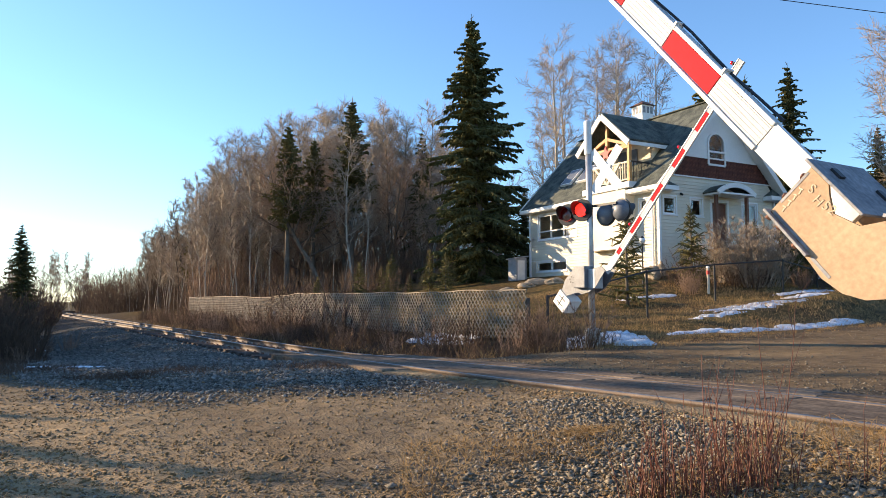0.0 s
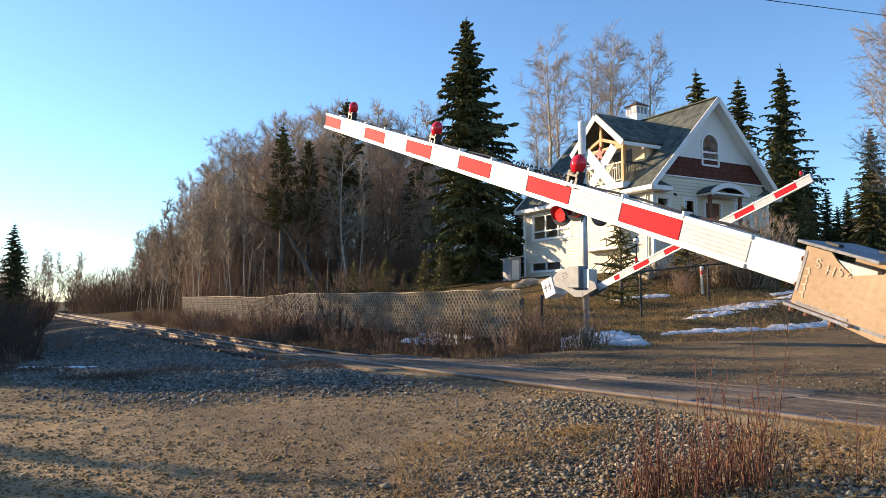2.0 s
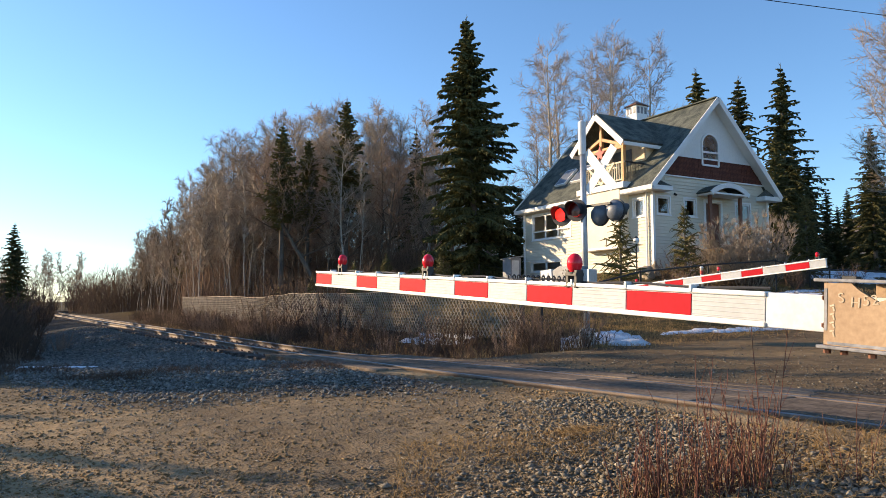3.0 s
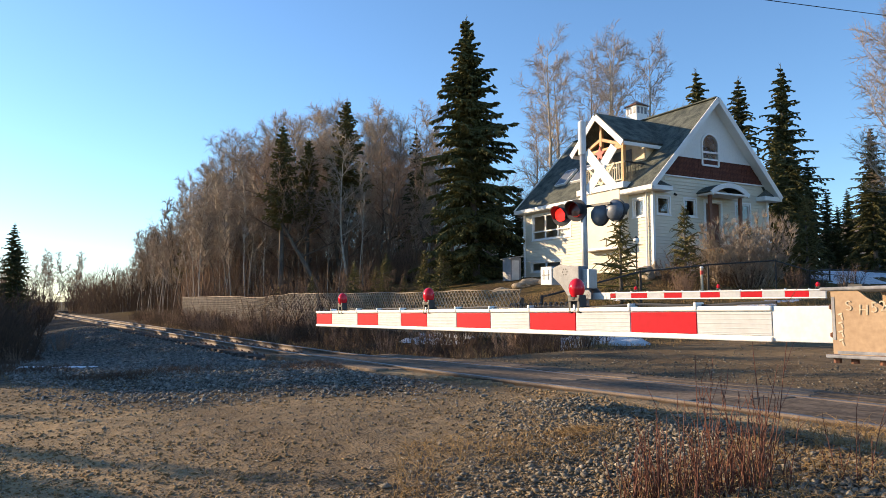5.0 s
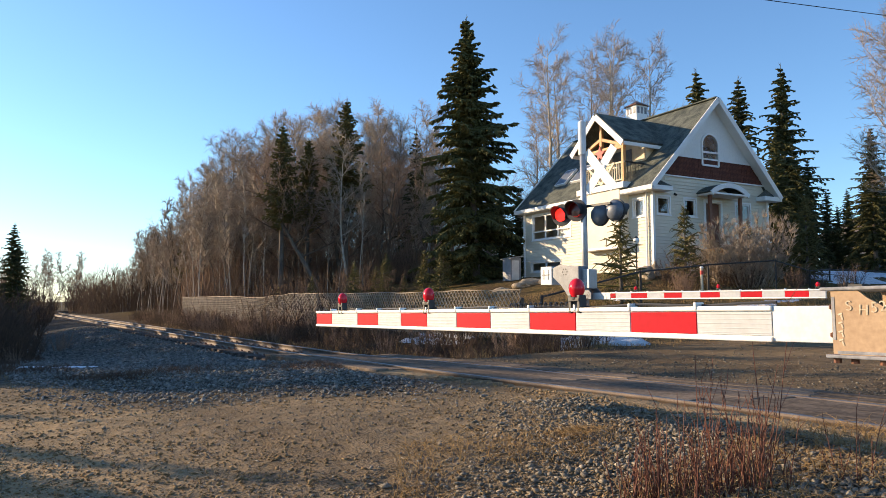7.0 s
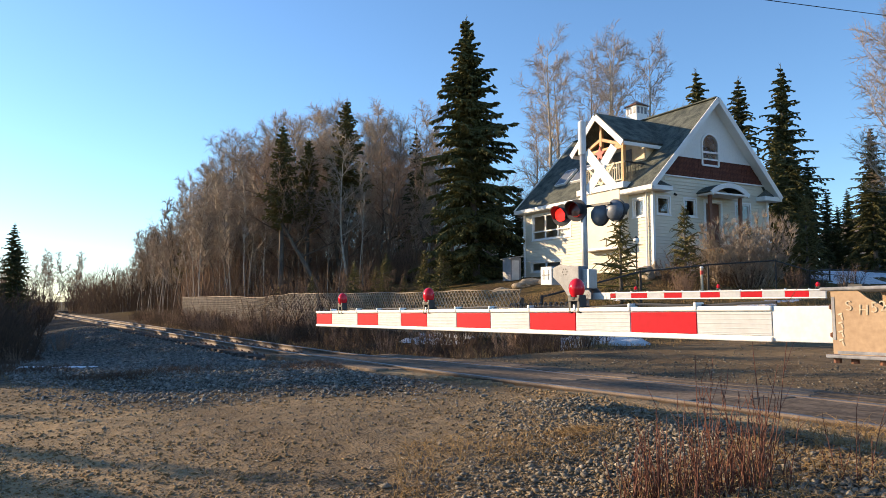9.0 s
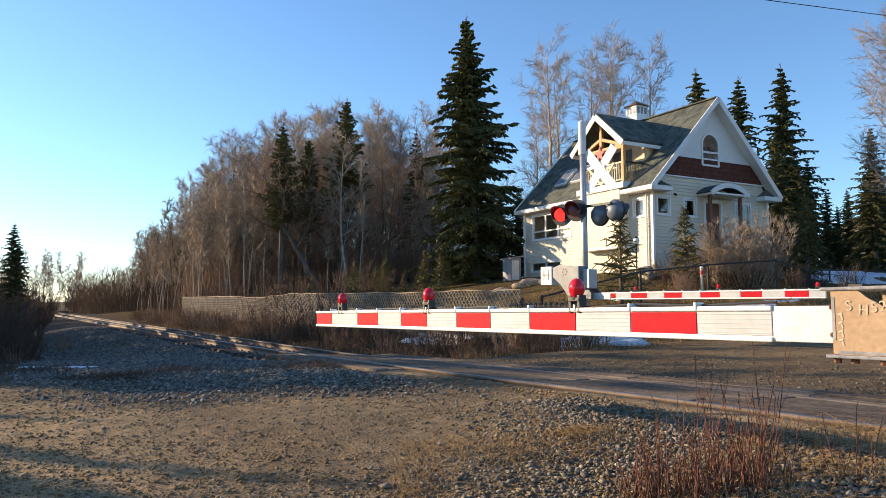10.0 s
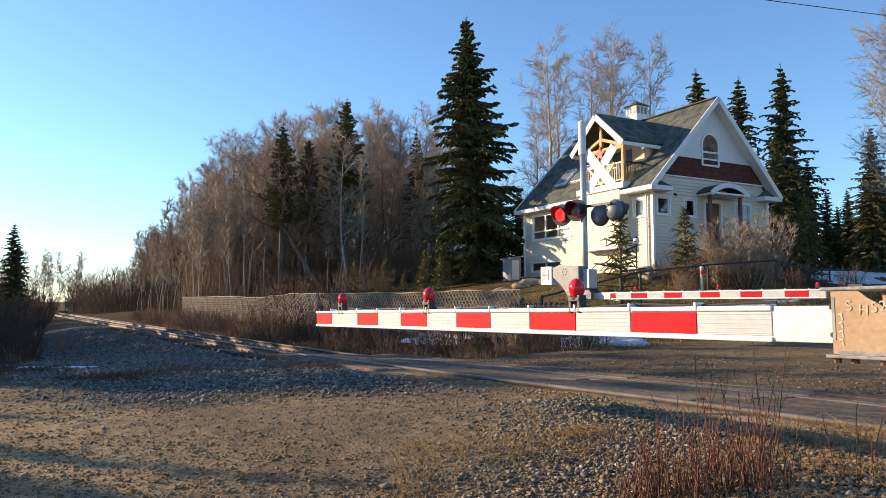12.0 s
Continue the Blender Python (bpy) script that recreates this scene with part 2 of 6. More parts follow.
def quads(name, co, faces, material, smooth=False):
    """A mesh from arrays of corners and equal-sided faces."""
    me = bpy.data.meshes.new(name)
    k = faces.shape[1]
    me.vertices.add(len(co))
    me.vertices.foreach_set("co", np.ascontiguousarray(co, dtype=np.float32).ravel())
    me.loops.add(faces.size)
    me.loops.foreach_set("vertex_index", np.ascontiguousarray(faces, dtype=np.int32).ravel())
    me.polygons.add(len(faces))
    me.polygons.foreach_set("loop_start", np.arange(0, faces.size, k, dtype=np.int32))
    me.update(calc_edges=True)
    for m in (material if isinstance(material, (list, tuple)) else [material]):
        me.materials.append(m)
    if smooth:
        me.shade_smooth()
    return me


def thing(name, label, category, m=None, group="", kind=""):
    e = new(name)
    e.empty_display_size = 0.2
    if m is not None:
        e.matrix_world = m
    return tagged(e, label, category, group, kind)


# ---- the lie of the land ----
# u runs along the track towards the camera's right, v across it away from the camera; the far rail is v = 0
DX, DY = 0.535, -0.845
NX, NY = 0.845, 0.535
OX, OY = 0.0, 12.4


def uv_of(x, y):
    return (x - OX) * DX + (y - OY) * DY, (x - OX) * NX + (y - OY) * NY


def xy_of(u, v):
    return OX + u * DX + v * NX, OY + u * DY + v * NY


def sst(a, b, t):
    s = np.clip((np.asarray(t, float) - a) / (b - a), 0, 1)
    return s * s * (3 - 2 * s)


def wav(x, y, k, seed):
    """A cheap smooth noise between about -1 and 1."""
    g = np.random.RandomState(seed)
    out = 0
    for i in range(5):
        w, ph = g.uniform(0, 6.28), g.uniform(0, 6.28)
        f = k * g.uniform(0.6, 1.7)
        out = out + np.sin((x * math.cos(w) + y * math.sin(w)) * f + ph + 1.3 * np.sin((x * math.sin(w) - y * math.cos(w)) * f * 0.7 + ph * 2))
    return out / 3.0


def rail_z(u):
    """Height of the far rail's head."""
    return 0.05 + 0.14 * sst(-5, 3, u) + 0.08 * sst(2, 8, u)


def cant(u):
    """How much higher the near (outer) rail lies than the far one."""
    return 0.03 + 0.07 * sst(-60, -14, u) - 0.045 * sst(-4, 2, u)


def apron_edge(u, x, y):
    """The ragged near edge of the packed dirt that covers the crossing, as a place across the track."""
    return np.interp(u, [1.0, 1.9, 3.0, 3.6, 5.2, 8.0, 9.0, 12.0], [-2.08, -1.98, -1.80, -1.77, -1.90, -2.14, -2.28, -2.9]) + 0.05 * wav(x, y, 5.0, 77) + 0.03 * wav(x, y, 11.0, 78)


def height(x, y):
    x, y = np.asarray(x, float), np.asarray(y, float)
    u, v = uv_of(x, y)
    rz = rail_z(u) + cant(u) * np.clip(-v / 1.504, 0, 1)
    road = sst(-3.5, -1.0, u) * (1 - sst(10.5, 13.0, u))
    # near side: a ballast shoulder that falls away, gentle where the road climbs to the rails
    foot = -0.45 * (1 - sst(-14, -2, u))
    open_bank = rz - 0.16 - (rz - 0.16 - foot) * sst(-2.3, -5.0, v)
    ramp = rz - 0.03 - (rz - 0.03) * sst(-1.6, -5.4, v)
    near = open_bank * (1 - road) + ramp * road
    # far side: ditch, then the rise to the house; the road goes on at a low grade
    grade = 0.10 + 0.075 * sst(-4.5, -11, u) - 0.05 * sst(-30, -60, u)
    rise = 0.22 + np.clip(v - 4.6, 0, 13.5) * grade + 0.02 * np.clip(v - 18, 0, 60)
    ditch = rz - 0.16 - 0.25 * sst(0.6, 2.2, v) + 0.30 * sst(2.6, 4.4, v)
    far_open = np.where(v < 4.6, np.minimum(ditch, 0.25), rise)
    far_open = far_open * (1 - sst(4.0, 5.2, v)) + rise * sst(4.0, 5.2, v)
    far_road = rz - 0.03 + 0.030 * np.clip(v - 1, 0, 60)
    shoulder = sst(-2.6, -0.2, u) * (1 - sst(9.5, 12.5, u))
    far = far_open * (1 - shoulder) + far_road * shoulder
    between = rz - 0.17
    # packed dirt laid against the near rail, broken off along its edge
    shelf = sst(0.9, 1.5, u) * road
    drop = sst(0.03, -0.14, v - apron_edge(u, x, y))
    near = near * (1 - shelf) + ((rz - 0.02) * (1 - drop) + (ramp - 0.015 * (1 - sst(-2.4, -4.0, v))) * drop) * shelf
    far = far + (rz - 0.2 - far) * sst(-66, -84, u) * (1 - sst(30, 60, v))
    z = np.where(v < -2.25 + 0.17 * road + 0.48 * (shelf > 0.5), near, np.where(v > 0.73, far, between))
    near_d = np.hypot(x, y)
    z = z + 0.012 * wav(x, y, 2.2, 3) + 0.03 * wav(x, y, 0.6, 4) * sst(0.7, 3, np.abs(v + 0.75))
    z = z - 0.4 * sst(40, 160, near_d) * (v < -6)
    return z


def ground_z(x, y):
    return float(height(x, y))


# ---- ground ----
def axis(parts):
    out = [np.arange(a, b, s) for a, b, s in parts]
    return np.concatenate(out + [np.array([parts[-1][1]])])


def ground_material():
    m = bpy.data.materials.new("gravel_soil_and_grass")
    m.use_nodes = True
    n, l = m.node_tree.nodes, m.node_tree.links
    p = n["Principled BSDF"]
    p.inputs["Roughness"].default_value = 0.95
    p.inputs["Specular IOR Level"].default_value = 0.05
    at, sep, co = n.new("ShaderNodeAttribute"), n.new("ShaderNodeSeparateColor"), n.new("ShaderNodeTexCoord")
    at.attribute_name = "zone"
    l.new(at.outputs["Color"], sep.inputs[0])

    def noise_of(scale, detail=4):
        q = n.new("ShaderNodeTexNoise")
        q.inputs["Scale"].default_value, q.inputs["Detail"].default_value = scale, detail
        l.new(co.outputs["Object"], q.inputs["Vector"])
        return q

    def ramp_of(src, a, b, lo=0.35, hi=0.65):
        r = n.new("ShaderNodeValToRGB")
        r.color_ramp.elements[0].position, r.color_ramp.elements[1].position = lo, hi
        r.color_ramp.elements[0].color, r.color_ramp.elements[1].color = (*a, 1), (*b, 1)
        l.new(src, r.inputs[0])
        return r.outputs[0]

    def mix(f, a, b):
        q = n.new("ShaderNodeMix")
        q.data_type = "RGBA"
        l.new(f, q.inputs["Factor"])
        l.new(a, q.inputs["A"])
        l.new(b, q.inputs["B"])
        return q.outputs["Result"]

    coarse, mid, fine = noise_of(0.5, 6), noise_of(5, 6), noise_of(42, 3)
    vor = n.new("ShaderNodeTexVoronoi")
    vor.inputs["Scale"].default_value = 26
    l.new(co.outputs["Object"], vor.inputs["Vector"])
    soil = mix(fine.outputs[0], ramp_of(mid.outputs[0], (0.045, 0.032, 0.022), (0.11, 0.078, 0.05)), ramp_of(coarse.outputs[0], (0.04, 0.028, 0.02), (0.095, 0.066, 0.04)))
    grass = ramp_of(mid.outputs[0], (0.055, 0.05, 0.018), (0.20, 0.135, 0.05))
    dirt = mix(fine.outputs[0], ramp_of(mid.outputs[0], (0.18, 0.136, 0.083), (0.38, 0.283, 0.172)), ramp_of(coarse.outputs[0], (0.11, 0.083, 0.056), (0.48, 0.335, 0.175)))
    stone = ramp_of(vor.outputs["Color"], (0.026, 0.024, 0.021), (0.135, 0.125, 0.108), 0.2, 0.8)
    c = mix(sep.outputs[0], soil, grass)
    c = mix(sep.outputs[1], c, dirt)
    c = mix(sep.outputs[2], c, stone)
    l.new(c, p.inputs["Base Color"])
    b1, b2 = n.new("ShaderNodeBump"), n.new("ShaderNodeBump")
    b1.inputs["Strength"].default_value, b1.inputs["Distance"].default_value = 1.0, 0.06
    b2.inputs["Strength"].default_value, b2.inputs["Distance"].default_value = 0.9, 0.03
    l.new(mid.outputs[0], b1.inputs["Height"])
    l.new(fine.outputs[0], b2.inputs["Height"])
    l.new(b1.outputs[0], b2.inputs["Normal"])
    l.new(b2.outputs[0], p.inputs["Normal"])
    return m


def zones(x, y):
    """Shares of grass, road dirt and stone at a place."""
    u, v = uv_of(x, y)
    w = wav(x, y, 0.9, 11) * 0.5 + wav(x, y, 2.5, 12) * 0.5
    road = sst(-2.0, 0.6, u + 0.6 * w) * (1 - sst(9.0, 11.5, u + 0.8 * w))
    near_dirt = sst(-3.6, -5.4, v + 0.6 * w) * (1 - sst(2.5, 6.0, x - 0.25 * y + 0.8 * w))
    near_dirt = near_dirt * (1 - sst(14, 24, np.hypot(x, y)))
    # past the near rail less dirt: the road's shade is partly in its colour
    dirt = np.where(v > -2, road * (0.42 + 0.2 * w), np.maximum(road * 0.9 * (1 - sst(-4.0, -5.5, v + 0.5 * w)), near_dirt))
    bank = sst(-2.0, -2.6, v) * (1 - sst(-4.6, -6.6, v + 0.7 * w)) * (1 - 0.75 * road)
    near_stone = sst(0.2, 2.2, x - 0.10 * y + 0.7 * w) * np.maximum(sst(-3.4, -4.0, v), sst(4.5, 6.5, u) * sst(-0.05, -0.3, v - apron_edge(u, x, y)))
    bed = sst(-2.4, -2.0, v) * (1 - sst(1.2, 2.2, v + 0.4 * w)) * (1 - 0.9 * road)
    gravel = sst(7.2, 10.2, y + 1.1 * w + 0.12 * x) * (1 - sst(0.2, 2.4, x + 0.6 * w)) * (v < -2.0) * (1 - sst(30, 45, y))
    apron = sst(0.9, 1.5, u) * sst(-0.10, 0.02, v - apron_edge(u, x, y)) * (v < -1.4)
    stone = np.clip(bank + near_stone * 0.8 + bed + gravel, 0, 1) * (1 - apron)
    dirt = np.maximum(dirt, apron)
    grass = sst(3.5, 6.5, v + 0.8 * w) * np.clip(0.55 + 0.55 * w, 0, 1) * (1 - road)
    grass = np.maximum(grass, sst(-9, -12, v) * np.clip(0.4 + 0.5 * w, 0, 1))
    return grass, np.clip(dirt, 0, 1), stone


def make_ground():
    xs = axis([(-900, -120, 60), (-120, -30, 6), (-30, -9, 0.6), (-9, 9, 0.11), (9, 30, 0.5), (30, 120, 6), (120, 900, 60)])
    ys = axis([(-120, -6, 6), (-6, 2.5, 0.5), (2.5, 14, 0.1), (14, 22, 0.18), (22, 46, 0.5), (46, 130, 3), (130, 1900, 60)])
    X, Y = np.meshgrid(xs, ys)
    Z = height(X, Y)
    nx, ny = len(xs), len(ys)
    i = np.arange(nx * ny).reshape(ny, nx)
    fs = np.stack([i[:-1, :-1], i[:-1, 1:], i[1:, 1:], i[1:, :-1]], -1).reshape(-1, 4)
    me = quads("ground", np.stack([X, Y, Z], -1).reshape(-1, 3), fs, ground_material(), True)
    g, d, s = zones(X, Y)
    col = np.stack([g, d, s, np.ones_like(g)], -1).reshape(-1).astype(np.float32)
    at = me.color_attributes.new("zone", "FLOAT_COLOR", "POINT")
    at.data.foreach_set("color", col)
    tagged(new("ground", me), "gravel and bare earth rising to dry grass", "ground", kind="structure")


make_ground()


# ---- railway ----
def rail_path():
    """Places (x, y, heading) along the far rail's middle line: straight, then a bend to the right far off."""
    pts = [xy_of(u, -0.752) for u in np.arange(30, -86, -2.0)]
    x, y = pts[-1]
    a = math.atan2(-DY, -DX)
    for k in range(40):
        a -= 0.050
        x, y = x + 2 * math.cos(a), y + 2 * math.sin(a)
        pts.append((x, y))
    return pts


RAIL = [(-0.070, 0.0), (0.070, 0.0), (0.070, 0.012), (0.012, 0.03), (0.012, 0.115), (0.036, 0.125), (0.036, 0.155), (-0.036, 0.155), (-0.036, 0.125), (-0.012, 0.115), (-0.012, 0.03), (-0.070, 0.012)]


def make_track():
    track = thing("railway_track", "single railway track with worn steel rails on dark ties", "railway track")
    pts = rail_path()
    for off in (0.752, -0.752):
        co, k = [], len(RAIL)
        for i, (x, y) in enumerate(pts):
            a, b = pts[max(i - 1, 0)], pts[min(i + 1, len(pts) - 1)]
            t = Vector((b[0] - a[0], b[1] - a[1])).normalized()
            nrm = Vector((t.y, -t.x))
            u, _ = uv_of(x, y)
            z = float(rail_z(u)) - 0.155 + (0.0 if off > 0 else float(cant(u)))
            for px, pz in RAIL:
                co.append((x + nrm.x * (off + px), y + nrm.y * (off + px), z + pz))
        fs, top = [], []
        for i in range(len(pts) - 1):
            for j in range(k):
                fs.append((i * k + j, i * k + (j + 1) % k, (i + 1) * k + (j + 1) % k, (i + 1) * k + j))
                top.append(1 if j == 6 else 0)
        me = quads("rail", np.array(co), np.array(fs), [M_RAIL, M_RAILTOP])
        me.polygons.foreach_set("material_index", np.array(top, dtype=np.int32))
        mesh_part("rail", me, track, "rusty steel rail with a bright worn head")
    tie = B()
    box(tie, (0, 0, 0), (0.22, 2.6, 0.17), bevel=0.012)
    tme = bpy.data.meshes.new("tie")
    tie.to_mesh(tme)
    tie.free()
    tme.materials.append(M_TIE)
    h = math.degrees(math.atan2(DY, DX))
    for u in np.arange(-60, -3.4, 0.56):
        x, y = xy_of(u, -0.752)
        mesh_part("tie", tme, track, "", pose(x, y, float(rail_z(u) + cant(u) / 2) - 0.225, math.degrees(math.atan2(-float(cant(u)), 1.504)), random.uniform(-0.6, 0.6), h + random.uniform(-1, 1)))
    plate = B()
    box(plate, (0, 0, 0), (0.18, 0.30, 0.02))
    for sx in (-0.05, 0.05):
        for sy in (-0.09, 0.09):
            rod(plate, (sx, sy, 0), (sx, sy, 0.045), 0.014, n=6)
    pme = bpy.data.meshes.new("tie_plate")
    plate.to_mesh(pme)
    plate.free()
    pme.materials.append(M_RUST)
    for u in np.arange(-26, -3.4, 0.56):
        for v in (0.0, -1.504):
            x, y = xy_of(u, v)
            mesh_part("tie_plate", pme, track, "", pose(x, y, float(rail_z(u)) - 0.142 + (float(cant(u)) if v else 0.0), 0, 0, h))


make_track()


def make_crossing():
    deck = thing("level_crossing_deck", "dusty worn timber planks level with the rails", "crossing deck")
    h = math.degrees(math.atan2(DY, DX))
    rows = [0.36, 0.60, -0.22, -0.47, -0.75, -1.03, -1.28, -1.72, -1.96]
    g = random.Random(5)
    for v in rows:
        w = 0.22 if v in (0.36, 0.60, -1.72, -1.96) else 0.245
        u = -3.35 + g.uniform(0, 0.25)
        while u < (14 if v > -1.6 else 1.0):
            L = 2.4
            bm = B()
            box(bm, (0, 0, 0), (L - 0.006, w - 0.006, 0.14), bevel=0.018)
            for vv in bm.verts:
                vv.co.z += 0.005 * math.sin(vv.co.x * 3.1 + v * 7) + g.uniform(-0.003, 0.003)
            x, y = xy_of(u + L / 2, v)
            ob = part("plank", bm, M_PLANK, deck)
            z0, z1 = (float(rail_z(w_) + cant(w_) * min(1, max(0, -v / 1.504))) for w_ in (u, u + L))
            ob.matrix_basis = pose(x, y, (z0 + z1) / 2 - 0.080 + g.uniform(-0.004, 0.003), 0, -math.degrees(math.atan2(z1 - z0, L)), h)
            u += L


make_crossing()


# ---- crossing gates ----
STRIPE = 0.406


def gate_lamp(name, parent, at, s, side, label):
    """A red arm lamp: a drum with a dome, on a forked foot."""
    lamp = B()
    bmesh.ops.create_uvsphere(lamp, u_segments=18, v_segments=12, radius=1.0)
    for v in lamp.verts:
        k = 1 - 0.10 * max(0.0, -v.co.z)
        v.co = Vector((at[0] + v.co.x * 0.047 * s * k, at[1] + v.co.y * 0.044 * s * k, at[2] + v.co.z * 0.060 * s))
    ob = part(name, lamp, M_LENS, parent, label, True)
    rim = B()
    rod(rim, (at[0], at[1], at[2] - 0.058 * s), (at[0], at[1], at[2] - 0.046 * s), 0.036 * s, n=16)
    part("lamp_rim", rim, M_BLACK, ob)
    foot = B()
    for dx in (-0.035, 0.035):
        box(foot, (at[0] + dx * s, at[1], at[2] - 0.085 * s), (0.022 * s, 0.05 * s, 0.10 * s), bevel=0.003)
    box(foot, (at[0], at[1], at[2] - 0.06 * s), (0.09 * s, 0.06 * s, 0.02 * s), bevel=0.003)
    part("lamp_foot", foot, M_BLACK, ob)
    return ob


def gate_arm(edges, zb, zt, face, lamps, lamp_size, label, m, plate_to, red_first=True):
    """A striped barrier arm along +X of its own space; edges: stripe bounds from tip to root, red first."""
    arm = thing("crossing_gate_arm", label, "barrier arm", m)
    tip, root = edges[0], edges[-1]
    core = B()
    mid = (zb + zt) / 2
    box(core, ((tip + root) / 2, 0, mid), (tip - root, 0.022, zt - zb - 0.004), bevel=0.004)
    part("arm_core", core, M_ARMEDGE, arm)
    for z, nm in ((zb, "lower_edge"), (zt, "upper_edge")):
        e = B()
        box(e, ((tip + root) / 2, 0, z), (tip - root, 0.05, 0.022), bevel=0.005)
        part(nm, e, M_ARMEDGE, arm, "bare aluminium edge channel")
    rib = (zt - zb - 0.03) / 5
    for i in range(len(edges) - 1):
        a, b = edges[i], edges[i + 1]
        red = (i % 2 == 0) == red_first
        for sd in (1, -1):
            p = B()
            box(p, ((a + b) / 2, sd * 0.0145, mid), (a - b - 0.006, 0.005, zt - zb - 0.03), bevel=0.0015)
            if not red:
                for k in range(5):
                    rod(p, (b + 0.006, sd * 0.0113, zb + 0.015 + rib * (k + 0.5)), (a - 0.006, sd * 0.0113, zb + 0.015 + rib * (k + 0.5)), 0.0068, n=8)
            part("red_stripe" if red else "white_stripe", p, M_ARMRED if red else M_ARMWHITE, arm, "red reflective sheet" if red else "white ribbed reflective sheet")
        if i:
            clip = B()
            box(clip, (a, 0, zt + 0.012), (0.014, 0.06, 0.035), bevel=0.003)
            part("cable_clip", clip, M_ARMEDGE, arm)
    cable = B()
    pts = [(x, 0.018 * face * -1, zt + 0.02 + 0.006 * math.sin(x * 9)) for x in np.linspace(root, lamps[0], 26)]
    pipe(cable, pts, 0.007)
    part("lamp_cable", cable, M_BLACK, arm, "thin black lamp cable")
    for x in lamps:
        gate_lamp("arm_lamp", arm, (x, 0, zt + 0.118 * lamp_size), lamp_size, face, "glossy red arm lamp on a black fork")
    if face > 0:
        # the slack of the cable, coiled beside the inmost lamp
        coil = [(2.10 + 0.012 * k / 2, 0.02 * math.cos(k * 0.8), zt + 0.024 + 0.02 * math.sin(k * 0.8)) for k in range(90)]
        part("cable_coil", pipe(B(), coil, 0.005, 5), M_BLACK, arm, "coiled black cable slack")
    # the plain plate between stripes and bracket
    p = B()
    box(p, ((root + plate_to) / 2, 0, mid), (root - plate_to, 0.03, zt - zb + 0.016), bevel=0.004)
    part("root_plate", p, M_ALU, arm, "plain white painted root plate")
    return arm


def text_part(name, body, size, material, parent, m, label):
    cu = bpy.data.curves.new(name, "FONT")
    cu.body, cu.size, cu.extrude = body, size, 0.0006
    ob = new(name, cu)
    dg = bpy.context.evaluated_depsgraph_get()
    me = bpy.data.meshes.new_from_object(ob.evaluated_get(dg))
    bpy.data.objects.remove(ob)
    me.materials.clear()
    me.materials.append(material)
    return mesh_part(name, me, parent, label, m)


NEAR_PIVOT, NEAR_HEAD = (1.83, 2.28, 1.503), 122.1
FAR_PIVOT, FAR_HEAD = (3.0, 15.83, 1.82), -54.4


def near_pose(a):
    return pose(*NEAR_PIVOT, 0, 0, NEAR_HEAD) @ pose(0, 0, 0, 0, -a, 0)


def far_pose(a):
    return pose(*FAR_PIVOT, 0, 0, FAR_HEAD) @ pose(0, 0, 0, 0, -a, 0)


